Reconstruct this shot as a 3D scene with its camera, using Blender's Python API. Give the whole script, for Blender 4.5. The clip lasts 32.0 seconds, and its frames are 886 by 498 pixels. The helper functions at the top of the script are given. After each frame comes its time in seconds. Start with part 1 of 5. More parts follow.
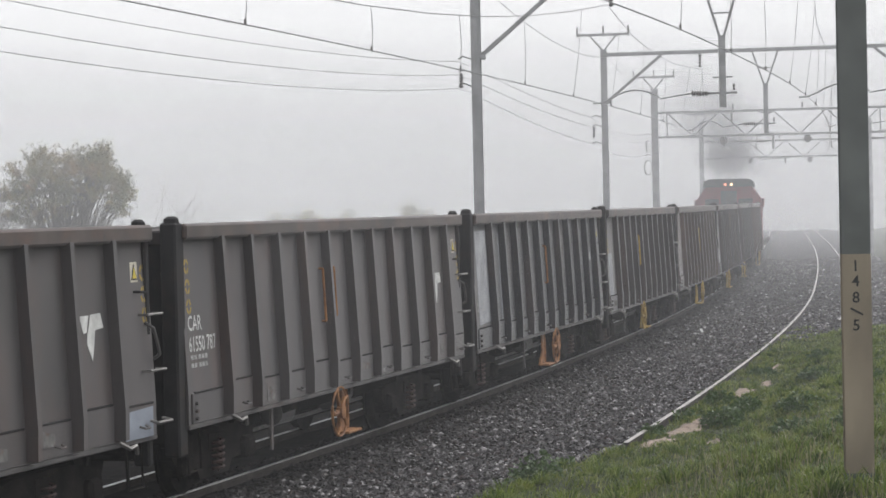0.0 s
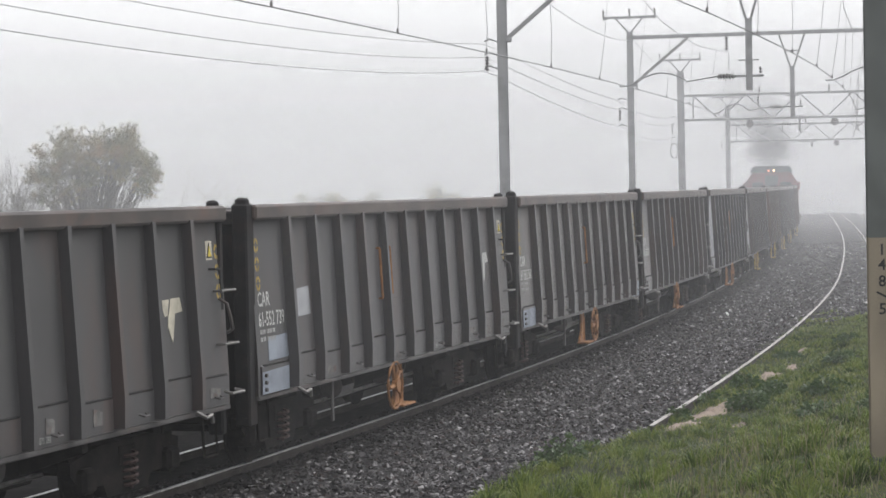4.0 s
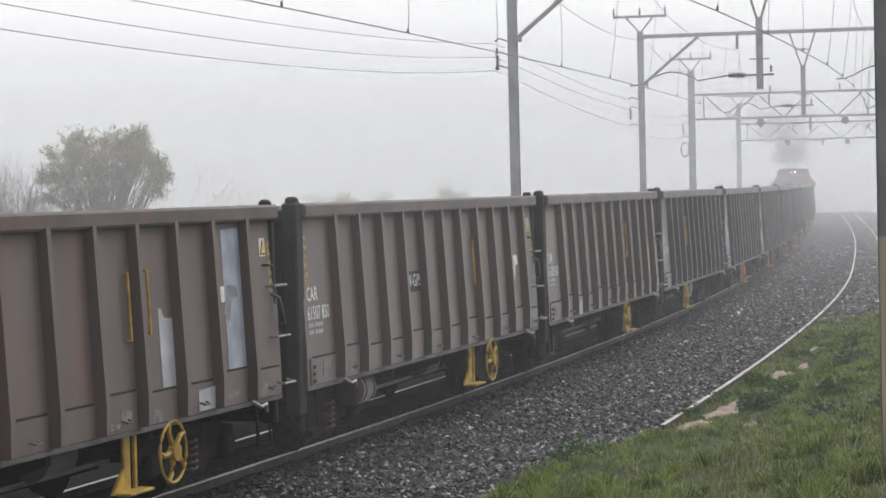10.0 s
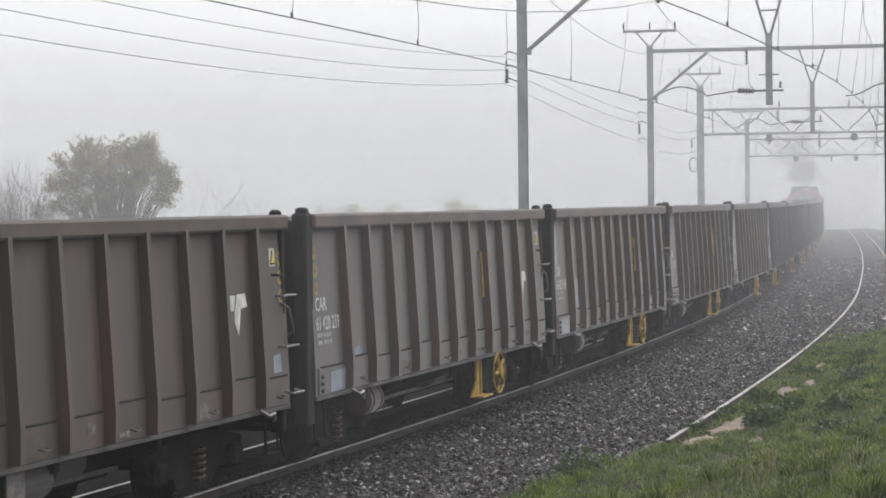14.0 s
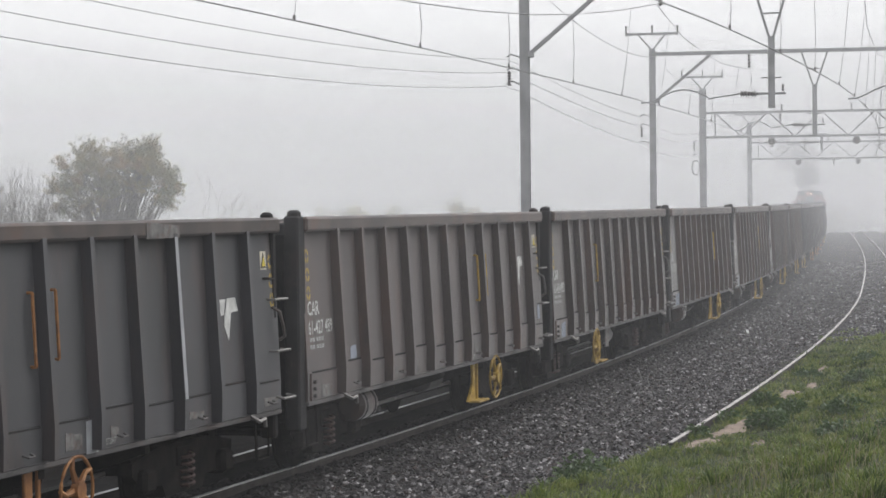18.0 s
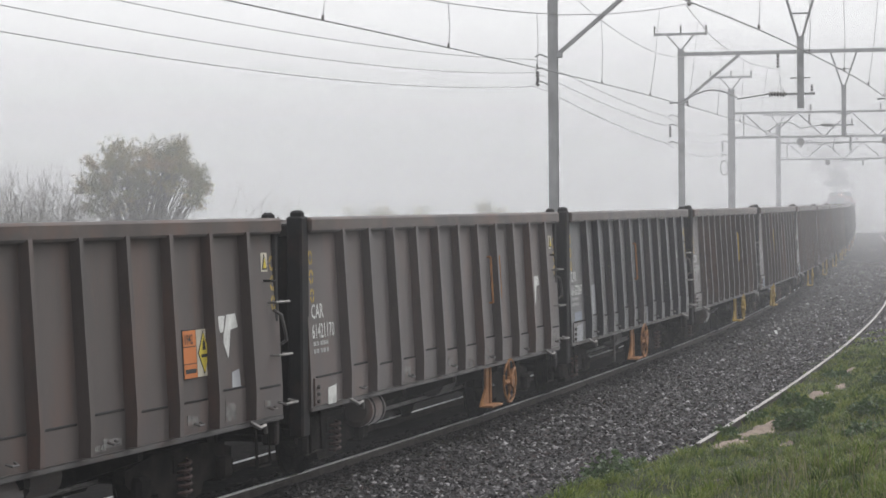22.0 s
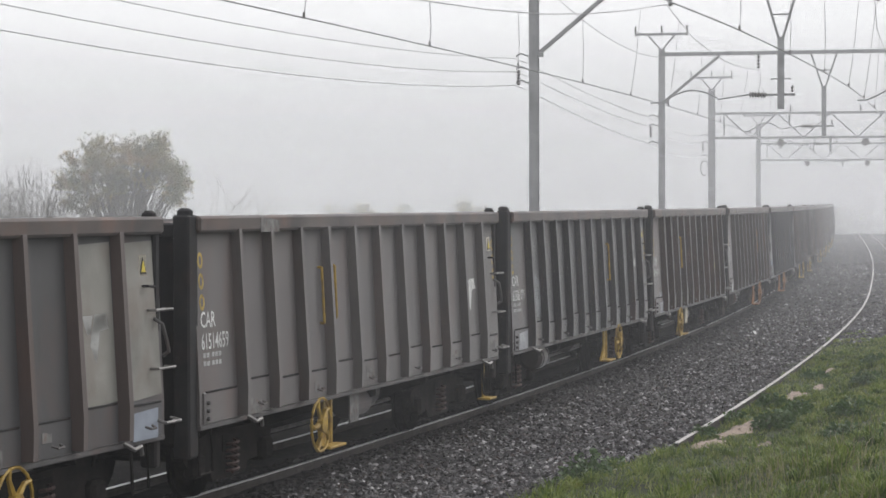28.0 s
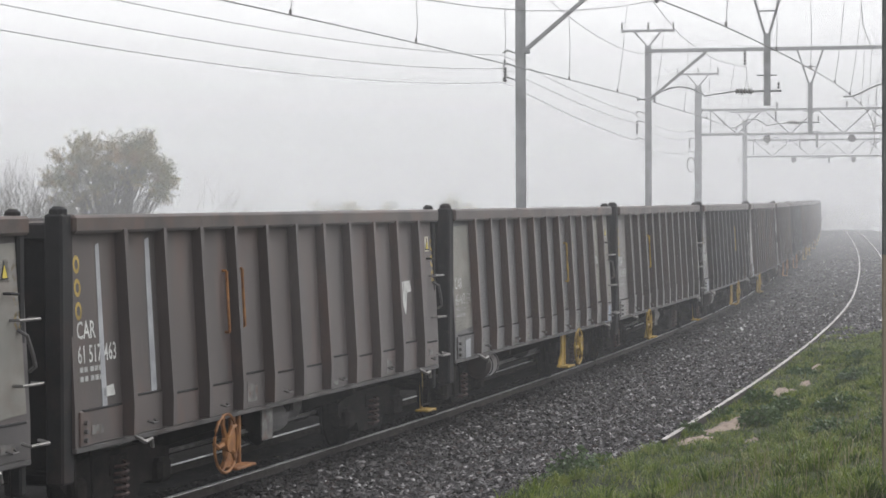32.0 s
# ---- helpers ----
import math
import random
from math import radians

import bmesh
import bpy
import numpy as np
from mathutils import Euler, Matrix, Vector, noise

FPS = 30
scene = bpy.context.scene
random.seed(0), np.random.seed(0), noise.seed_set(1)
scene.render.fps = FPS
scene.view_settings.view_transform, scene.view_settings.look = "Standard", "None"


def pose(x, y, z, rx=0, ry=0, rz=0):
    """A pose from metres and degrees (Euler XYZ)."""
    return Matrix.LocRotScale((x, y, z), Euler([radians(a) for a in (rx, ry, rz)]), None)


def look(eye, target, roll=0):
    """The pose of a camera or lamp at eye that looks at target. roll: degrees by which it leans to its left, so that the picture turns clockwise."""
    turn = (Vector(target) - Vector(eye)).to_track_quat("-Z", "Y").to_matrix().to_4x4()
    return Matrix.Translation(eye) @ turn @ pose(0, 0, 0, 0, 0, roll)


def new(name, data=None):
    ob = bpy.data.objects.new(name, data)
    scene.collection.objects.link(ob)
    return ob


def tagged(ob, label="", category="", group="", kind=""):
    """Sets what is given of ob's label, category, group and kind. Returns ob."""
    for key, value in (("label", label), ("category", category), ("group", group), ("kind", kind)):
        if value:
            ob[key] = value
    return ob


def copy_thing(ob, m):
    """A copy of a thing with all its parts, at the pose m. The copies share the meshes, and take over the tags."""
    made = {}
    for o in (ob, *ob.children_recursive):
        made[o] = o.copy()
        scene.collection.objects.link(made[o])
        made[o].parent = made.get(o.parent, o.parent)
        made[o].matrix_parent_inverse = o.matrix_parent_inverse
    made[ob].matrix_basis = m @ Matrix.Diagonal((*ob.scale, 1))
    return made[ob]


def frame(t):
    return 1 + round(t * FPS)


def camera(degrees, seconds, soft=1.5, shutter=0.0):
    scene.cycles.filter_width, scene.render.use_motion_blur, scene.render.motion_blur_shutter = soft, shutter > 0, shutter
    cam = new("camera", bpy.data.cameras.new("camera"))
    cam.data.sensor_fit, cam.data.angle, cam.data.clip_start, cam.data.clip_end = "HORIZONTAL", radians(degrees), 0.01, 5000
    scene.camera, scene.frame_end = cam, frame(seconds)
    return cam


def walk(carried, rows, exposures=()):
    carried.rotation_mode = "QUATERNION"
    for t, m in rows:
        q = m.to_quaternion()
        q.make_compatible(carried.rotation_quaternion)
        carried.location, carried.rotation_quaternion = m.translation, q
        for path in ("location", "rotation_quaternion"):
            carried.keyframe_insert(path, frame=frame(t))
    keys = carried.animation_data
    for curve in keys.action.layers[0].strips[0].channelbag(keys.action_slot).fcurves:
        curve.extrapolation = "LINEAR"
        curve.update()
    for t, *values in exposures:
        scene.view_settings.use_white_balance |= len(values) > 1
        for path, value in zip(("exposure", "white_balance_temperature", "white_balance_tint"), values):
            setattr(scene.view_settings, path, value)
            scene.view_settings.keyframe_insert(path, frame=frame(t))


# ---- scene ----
cam = camera(22.18, 32.0, soft=1.6)
EYE = 3.0
# seconds, yaw, pitch, roll of a camera turned by hand on one spot
ROWS = [
    (0.0, 0.000, -1.054, 1.253),
    (0.5, 0.022, -1.117, 1.534),
    (1.0, -0.088, -1.248, 1.626),
    (1.5, -0.026, -1.347, 1.514),
    (2.0, 0.170, -1.247, 1.188),
    (2.5, 0.435, -1.225, 1.159),
    (3.0, 0.628, -1.337, 1.120),
    (3.5, 0.624, -1.413, 1.027),
    (4.0, 0.650, -1.478, 1.159),
    (4.5, 0.719, -1.557, 1.103),
    (6.5, 0.407, -1.406, 1.385),
    (7.0, 0.280, -1.415, 1.473),
    (7.5, 0.306, -1.359, 1.449),
    (8.0, 0.492, -1.324, 1.569),
    (8.5, 0.637, -1.342, 1.503),
    (9.0, 0.618, -1.404, 1.573),
    (9.5, 0.706, -1.460, 1.446),
    (10.0, 0.922, -1.479, 1.307),
    (10.5, 1.042, -1.426, 1.157),
    (11.0, 1.035, -1.375, 1.018),
    (11.5, 0.942, -1.347, 0.766),
    (12.0, 0.958, -1.420, 0.763),
    (12.5, 1.054, -1.444, 0.668),
    (13.0, 1.162, -1.427, 0.634),
    (13.5, 1.149, -1.300, 0.623),
    (15.5, 1.030, -1.011, 0.805),
    (16.0, 1.236, -1.090, 0.975),
    (16.5, 1.275, -1.104, 0.787),
    (17.0, 1.228, -1.054, 0.733),
    (17.5, 1.166, -1.058, 0.651),
    (18.0, 1.181, -1.099, 0.605),
    (18.5, 1.213, -1.109, 0.598),
    (19.0, 1.226, -1.076, 0.687),
    (19.5, 1.126, -1.027, 0.554),
    (20.0, 0.985, -0.968, 0.615),
    (20.5, 1.100, -1.008, 0.595),
    (21.0, 1.490, -0.986, 0.749),
    (21.5, 1.849, -1.031, 0.624),
    (22.0, 1.894, -1.090, 0.532),
    (22.5, 1.787, -1.154, 0.354),
    (23.0, 1.737, -1.231, 0.284),
    (23.5, 1.722, -1.274, 0.373),
    (24.0, 1.699, -1.294, 0.355),
    (24.5, 1.561, -1.295, 0.182),
    (25.0, 1.412, -1.273, 0.238),
    (25.5, 1.272, -1.269, 0.177),
    (27.5, 1.388, -1.152, 0.177),
    (28.0, 1.389, -1.133, 0.150),
    (28.5, 1.588, -1.176, 0.148),
    (29.0, 1.672, -1.175, 0.155),
    (29.5, 1.562, -1.112, 0.142),
    (30.0, 1.411, -1.071, 0.158),
    (30.5, 1.322, -1.188, 0.246),
    (31.0, 1.295, -1.319, 0.046),
    (31.5, 1.198, -1.237, 0.206),
    (32.0, 1.053, -1.212, 0.244),
]
walk(cam, [(t, pose(0, 0, EYE, 90 + pitch, roll, yaw)) for t, yaw, pitch, roll in ROWS],
     ((0, -0.03), (2, 0.0), (4, 0.06), (8, 0.06), (12, 0.05), (15, -0.03), (20, -0.05), (25, -0.05), (28, -0.01), (30, 0.03), (31, 0.08), (32, 0.06)))

# ---- light ----
scene.cycles.transparent_max_bounces = 96
world = bpy.data.worlds.new("world")
scene.world = world
world.use_nodes = True
wt = world.node_tree
wt.nodes.clear()
w_out = wt.nodes.new("ShaderNodeOutputWorld")
w_bg = wt.nodes.new("ShaderNodeBackground")
w_sky = wt.nodes.new("ShaderNodeTexSky")
w_sky.sky_type, w_sky.sun_disc = "NISHITA", False
w_sky.sun_elevation, w_sky.sun_rotation = radians(44), radians(51)
w_mix = wt.nodes.new("ShaderNodeMix")
w_mix.data_type = "RGBA"
w_co = wt.nodes.new("ShaderNodeTexCoord")
w_sep = wt.nodes.new("ShaderNodeSeparateXYZ")
w_ramp = wt.nodes.new("ShaderNodeValToRGB")
for e, (at, c) in zip((w_ramp.color_ramp.elements[0], w_ramp.color_ramp.elements[1]), ((0.0, (0.60, 0.60, 0.605, 1)), (0.10, (0.86, 0.86, 0.885, 1)))):
    e.position, e.color = at, c
e = w_ramp.color_ramp.elements.new(1.0)
e.color = (0.98, 0.98, 1.0, 1)
wt.links.new(w_co.outputs["Generated"], w_sep.inputs[0])
wt.links.new(w_sep.outputs["Z"], w_ramp.inputs[0])
w_mix.inputs[0].default_value = 0.02
wt.links.new(w_ramp.outputs[0], w_mix.inputs[6])
wt.links.new(w_sky.outputs[0], w_mix.inputs[7])
w_dot = wt.nodes.new("ShaderNodeVectorMath")
w_dot.operation = "DOT_PRODUCT"
w_dot.inputs[1].default_value = (0.56, 0.45, 0.69)
w_glow = wt.nodes.new("ShaderNodeMapRange")
w_glow.inputs["From Min"].default_value, w_glow.inputs["From Max"].default_value = -0.8, 0.7
w_glow.inputs["To Min"].default_value, w_glow.inputs["To Max"].default_value = 0.64, 1.2
wt.links.new(w_co.outputs["Generated"], w_dot.inputs[0])
wt.links.new(w_dot.outputs["Value"], w_glow.inputs[0])
wt.links.new(w_glow.outputs[0], w_bg.inputs[1])
wt.links.new(w_mix.outputs[2], w_bg.inputs[0])
wt.links.new(w_bg.outputs[0], w_out.inputs[0])
sun = new("sun", bpy.data.lights.new("sun", "SUN"))
sun.data.energy, sun.data.angle, sun.data.color = 1.5, radians(30), (1.0, 0.985, 0.965)
sun.matrix_world = look((75, 60, 93), (0, 0, 0))

# ---- materials ----


def mat(name, color, rough=0.7, metal=0.0, vary=0.25, scale=6.0, fine=60.0, bump=0.15, tint=None, spec=0.5, streak=0.0, haze_sheen=0.0, rust=0.0):
    """A surface with stains at one scale and grain at another; tint is the colour that wear brings out; streak stretches the stains downwards."""
    m = bpy.data.materials.new(name)
    m.use_nodes = True
    nt = m.node_tree
    b = nt.nodes["Principled BSDF"]
    b.inputs["Roughness"].default_value, b.inputs["Metallic"].default_value = rough, metal
    b.inputs["Specular IOR Level"].default_value = spec
    # sheen that brightens grazing views, in place of haze over far wagons
    b.inputs["Sheen Weight"].default_value, b.inputs["Sheen Roughness"].default_value = haze_sheen, 0.35
    co = nt.nodes.new("ShaderNodeTexCoord")
    info = nt.nodes.new("ShaderNodeObjectInfo")
    add = nt.nodes.new("ShaderNodeVectorMath")
    add.operation = "ADD"
    sc = nt.nodes.new("ShaderNodeVectorMath")
    sc.operation = "SCALE"
    sc.inputs["Scale"].default_value = 37.0
    nt.links.new(info.outputs["Random"], sc.inputs[0])
    nt.links.new(co.outputs["Object"], add.inputs[0])
    nt.links.new(sc.outputs[0], add.inputs[1])
    mp = nt.nodes.new("ShaderNodeMapping")
    mp.inputs["Scale"].default_value = (1, 1, 1 - 0.85 * streak)
    nt.links.new(add.outputs[0], mp.inputs[0])
    big, small = nt.nodes.new("ShaderNodeTexNoise"), nt.nodes.new("ShaderNodeTexNoise")
    big.inputs["Scale"].default_value, small.inputs["Scale"].default_value = scale, fine
    big.inputs["Detail"].default_value = small.inputs["Detail"].default_value = 4
    nt.links.new(mp.outputs[0], big.inputs[0])
    nt.links.new(add.outputs[0], small.inputs[0])
    r1 = nt.nodes.new("ShaderNodeValToRGB")
    r1.color_ramp.elements[0].position, r1.color_ramp.elements[1].position = 0.32, 0.68
    c, w = color, tint or [min(1, v * (1 + vary)) for v in color]
    r1.color_ramp.elements[0].color = (*[v * (1 - vary) for v in c], 1)
    r1.color_ramp.elements[1].color = (*w, 1)
    nt.links.new(big.outputs[0], r1.inputs[0])
    r2 = nt.nodes.new("ShaderNodeMapRange")
    r2.inputs["To Min"].default_value, r2.inputs["To Max"].default_value = 1 - 0.5 * vary, 1 + 0.5 * vary
    nt.links.new(small.outputs[0], r2.inputs[0])
    mul = nt.nodes.new("ShaderNodeMix")
    mul.data_type, mul.blend_type = "RGBA", "MULTIPLY"
    mul.inputs[0].default_value = 1
    nt.links.new(r1.outputs[0], mul.inputs[6])
    nt.links.new(r2.outputs[0], mul.inputs[7])
    skin = mul.outputs[2]
    if rust:
        blot, edge, worn = nt.nodes.new("ShaderNodeTexNoise"), nt.nodes.new("ShaderNodeMapRange"), nt.nodes.new("ShaderNodeMix")
        blot.inputs["Scale"].default_value, blot.inputs["Detail"].default_value, blot.inputs["Roughness"].default_value = 1.1 * scale, 8, 0.65
        edge.inputs["From Min"].default_value, edge.inputs["From Max"].default_value, edge.inputs["To Max"].default_value = 0.5, 0.68, rust
        worn.data_type = "RGBA"
        worn.inputs[7].default_value = (0.12, 0.057, 0.038, 1)
        nt.links.new(mp.outputs[0], blot.inputs[0])
        nt.links.new(blot.outputs[0], edge.inputs[0])
        nt.links.new(edge.outputs[0], worn.inputs[0])
        nt.links.new(skin, worn.inputs[6])
        skin = worn.outputs[2]
    nt.links.new(skin, b.inputs["Base Color"])
    if bump:
        bp = nt.nodes.new("ShaderNodeBump")
        bp.inputs["Strength"].default_value, bp.inputs["Distance"].default_value = bump, 0.01
        nt.links.new(small.outputs[0], bp.inputs["Height"])
        nt.links.new(bp.outputs[0], b.inputs["Normal"])
    return m


def glow(name, color, strength):
    m = bpy.data.materials.new(name)
    m.use_nodes = True
    b = m.node_tree.nodes["Principled BSDF"]
    b.inputs["Base Color"].default_value = (*color, 1)
    b.inputs["Emission Color"].default_value = (*color, 1)
    b.inputs["Emission Strength"].default_value = strength
    return m


def veil(name, color, thickness, patchy=0.0):
    """Mist or smoke: lets light through and scatters a share of it to both sides, as dense as the mesh's density says."""
    m = bpy.data.materials.new(name)
    m.use_nodes = True
    nt = m.node_tree
    nt.nodes.clear()
    out, mix, tr = nt.nodes.new("ShaderNodeOutputMaterial"), nt.nodes.new("ShaderNodeMixShader"), nt.nodes.new("ShaderNodeBsdfTransparent")
    d, tl, half = nt.nodes.new("ShaderNodeBsdfDiffuse"), nt.nodes.new("ShaderNodeBsdfTranslucent"), nt.nodes.new("ShaderNodeMixShader")
    for n in (d, tl):
        n.inputs["Color"].default_value = (*color, 1)
    half.inputs[0].default_value = 0.5
    nt.links.new(d.outputs[0], half.inputs[1])
    nt.links.new(tl.outputs[0], half.inputs[2])
    nt.links.new(tr.outputs[0], mix.inputs[1])
    nt.links.new(half.outputs[0], mix.inputs[2])
    nt.links.new(mix.outputs[0], out.inputs[0])
    co, nz = nt.nodes.new("ShaderNodeTexCoord"), nt.nodes.new("ShaderNodeTexNoise")
    nz.inputs["Scale"].default_value = 0.5 if patchy > 0.3 else 0.07
    nt.links.new(co.outputs["Object"], nz.inputs[0])
    rg = nt.nodes.new("ShaderNodeMapRange")
    rg.inputs["From Min"].default_value, rg.inputs["From Max"].default_value = 0.3, 0.7
    rg.inputs["To Min"].default_value, rg.inputs["To Max"].default_value = thickness * (1 - patchy), thickness * (1 + patchy)
    nt.links.new(nz.outputs[0], rg.inputs[0])
    grad = nt.nodes.new("ShaderNodeAttribute")
    grad.attribute_name = "mist_share"
    mu = nt.nodes.new("ShaderNodeMath")
    mu.operation = "MULTIPLY"
    nt.links.new(rg.outputs[0], mu.inputs[0])
    nt.links.new(grad.outputs["Fac"], mu.inputs[1])
    nt.links.new(mu.outputs[0], mix.inputs[0])
    return m


M = dict(
    grey=mat("grey_wagon_paint", (0.0589, 0.0525, 0.0528), 0.62, vary=0.26, scale=1.6, fine=35, tint=(0.0755, 0.0656, 0.0649), streak=0.8, haze_sheen=0.5, rust=0.3),
    lightgrey=mat("light_grey_wagon_paint", (0.0815, 0.0729, 0.0702), 0.64, vary=0.24, scale=1.6, fine=35, tint=(0.101, 0.0889, 0.0849), streak=0.8, haze_sheen=0.5, rust=0.35),
    brown=mat("brown_wagon_paint", (0.0755, 0.0554, 0.0495), 0.66, vary=0.24, scale=1.5, fine=35, tint=(0.0981, 0.0699, 0.0613), streak=0.8, haze_sheen=0.5, rust=0.55),
    bluegrey=mat("blue_grey_wagon_paint", (0.0333, 0.0326, 0.0367), 0.6, vary=0.28, scale=1.5, fine=35, tint=(0.0459, 0.0444, 0.0497), streak=0.8, haze_sheen=0.5, rust=0.25),
    dark=mat("dark_grey_wagon_paint", (0.04, 0.037, 0.0383), 0.62, vary=0.22, scale=1.5, fine=35, tint=(0.0503, 0.0466, 0.0482), streak=0.8, haze_sheen=0.5, rust=0.3),
    umber=mat("grey_brown_wagon_paint", (0.0554, 0.0424, 0.0396), 0.64, vary=0.26, scale=1.5, fine=35, tint=(0.0713, 0.0531, 0.0479), streak=0.8, haze_sheen=0.5, rust=0.5),
    taupe=mat("taupe_wagon_paint", (0.0694, 0.0552, 0.0483), 0.64, vary=0.26, scale=1.5, fine=35, tint=(0.0898, 0.069, 0.0589), streak=0.8, haze_sheen=0.5, rust=0.55),
    stone_paint=mat("pale_grey_wagon_paint", (0.2, 0.195, 0.175), 0.66, vary=0.22, scale=1.6, fine=35, tint=(0.25, 0.24, 0.215), streak=0.7, rust=0.3),
    rim=mat("weathered_steel_rim", (0.0513, 0.0401, 0.037), 0.7, vary=0.35, scale=1.8, fine=30, tint=(0.0868, 0.0641, 0.0546), haze_sheen=0.25, rust=0.6),
    endgrey=mat("grimy_end_steel", (0.078, 0.073, 0.072), 0.8, vary=0.3, scale=2, fine=30, haze_sheen=0.2, rust=0.3),
    # the shade on the wagon ends is put into this dark colour
    enddark=mat("dark_shaded_steel", (0.02, 0.0195, 0.02), 0.8, vary=0.3, scale=2, fine=30, rust=0.12, spec=0.25),
    under=mat("oily_underframe_steel", (0.015, 0.0138, 0.0132), 0.85, vary=0.4, scale=4, fine=40, tint=(0.026, 0.022, 0.02), spec=0.1),
    steel=mat("worn_steel", (0.22, 0.21, 0.2), 0.5, metal=0.6, vary=0.3, scale=9, fine=80),
    spring=mat("rusty_spring_steel", (0.075, 0.045, 0.04), 0.7, vary=0.35, scale=9),
    yellow=mat("worn_yellow_paint", (0.34, 0.21, 0.022), 0.55, vary=0.35, scale=7, tint=(0.44, 0.28, 0.03), rust=0.5),
    rust_orange=mat("rusty_orange_paint", (0.3, 0.115, 0.03), 0.65, vary=0.35, scale=7, tint=(0.36, 0.16, 0.045), rust=0.5),
    white=mat("chalky_white_paint", (0.55, 0.55, 0.53), 0.7, vary=0.25, scale=6),
    cream=mat("cream_paint", (0.5, 0.46, 0.37), 0.7, vary=0.2, scale=6),
    pale=mat("pale_primer_patch", (0.33, 0.335, 0.35), 0.7, vary=0.2, scale=4),
    blue=mat("pale_blue_patch", (0.25, 0.275, 0.32), 0.7, vary=0.2, scale=4),
    faint=mat("faded_white_print", (0.32, 0.32, 0.31), 0.7, vary=0.3, scale=20),
    scuff=mat("scuffed_bare_primer", (0.15, 0.145, 0.14), 0.75, vary=0.4, scale=9, fine=50, rust=0.6),
    scuffed=mat("dull_grey_primer", (0.2, 0.205, 0.21), 0.7, vary=0.2, scale=4),
    orange=mat("orange_placard", (0.5, 0.16, 0.04), 0.6, vary=0.1),
    sign_yellow=mat("yellow_warning_sign", (0.6, 0.47, 0.06), 0.6, vary=0.1),
    ring_yellow=mat("faded_yellow_ring_paint", (0.34, 0.24, 0.06), 0.7, vary=0.35, scale=9),
    black=mat("black_paint", (0.02, 0.02, 0.02), 0.6, vary=0.2),
    load=mat("damp_ore_load", (0.06, 0.055, 0.05), 0.95, vary=0.4, scale=5),
    rail=mat("polished_rail", (0.5, 0.49, 0.48), 0.35, metal=0.7, vary=0.15, scale=3),
    railside=mat("rusty_rail_side", (0.05, 0.042, 0.038), 0.8, vary=0.3, scale=6, spec=0.2),
    rail_disused=mat("dull_rail_head", (0.42, 0.39, 0.37), 0.5, metal=0.25, vary=0.2, scale=3),
    sleeper=mat("grimy_concrete", (0.05, 0.046, 0.044), 0.9, vary=0.25, scale=5, spec=0.05),
    oil_shade_bed=mat("oily_shaded_track_bed", (0.017, 0.015, 0.0145), 0.95, spec=0.03, vary=0.4, scale=5, fine=26, bump=0.6),
    ballast=mat("ballast_bed", (0.02, 0.0175, 0.0178), 0.9, vary=0.4, scale=9, fine=26, bump=0.8, spec=0.15),
    grass=mat("damp_grass_ground", (0.035, 0.042, 0.016), 0.9, vary=0.4, scale=0.9, fine=25, bump=0.4, tint=(0.05, 0.062, 0.02), spec=0.2),
    mast=mat("galvanised_mast_steel", (0.32, 0.32, 0.325), 0.7, metal=0.0, vary=0.2, scale=3),
    wire_light=mat("bright_strand", (0.36, 0.36, 0.36), 0.6, vary=0.1),
    post=mat("green_grey_mast_paint", (0.112, 0.122, 0.117), 0.5, vary=0.2, scale=2.5),
    postcream=mat("dirty_cream_paint", (0.27, 0.225, 0.165), 0.65, vary=0.22, scale=2.2, streak=0.6),
    wire=mat("weathered_wire", (0.16, 0.16, 0.16), 0.6, vary=0.1),
    insul=mat("brown_porcelain", (0.13, 0.12, 0.12), 0.3, vary=0.15),
    red=mat("faded_red_loco_paint", (0.14, 0.013, 0.018), 0.6, vary=0.2, scale=2),
    locodark=mat("sooty_roof_paint", (0.04, 0.04, 0.042), 0.7, vary=0.3),
    bark=mat("grey_bark", (0.09, 0.075, 0.06), 0.9, vary=0.3, scale=12),
    sand=mat("pale_sandy_earth", (0.27, 0.21, 0.165), 0.95, vary=0.25, scale=5),
    glass=mat("dark_cab_glass", (0.02, 0.022, 0.025), 0.1, vary=0.1, bump=0),
)


def island(name, stops, rough=0.9, noise_scale=0.0, spec=0.5):
    """A surface whose pieces differ one from another."""
    m = bpy.data.materials.new(name)
    m.use_nodes = True
    nt = m.node_tree
    b = nt.nodes["Principled BSDF"]
    b.inputs["Roughness"].default_value = rough
    b.inputs["Specular IOR Level"].default_value = spec
    g = nt.nodes.new("ShaderNodeNewGeometry")
    r = nt.nodes.new("ShaderNodeValToRGB")
    while len(r.color_ramp.elements) < len(stops):
        r.color_ramp.elements.new(0.5)
    for el, (at, c) in zip(r.color_ramp.elements, stops):
        el.position, el.color = at, (*c, 1)
    fac = g.outputs["Random Per Island"]
    if noise_scale:
        co, nz = nt.nodes.new("ShaderNodeTexCoord"), nt.nodes.new("ShaderNodeTexNoise")
        nz.inputs["Scale"].default_value = noise_scale
        nz.inputs["Detail"].default_value = 3
        nt.links.new(co.outputs["Object"], nz.inputs[0])
        mx = nt.nodes.new("ShaderNodeMix")
        mx.inputs[0].default_value = 0.78
        nt.links.new(fac, mx.inputs[2])
        nt.links.new(nz.outputs[0], mx.inputs[3])
        fac = mx.outputs[0]
    nt.links.new(fac, r.inputs[0])
    nt.links.new(r.outputs[0], b.inputs["Base Color"])
    return m


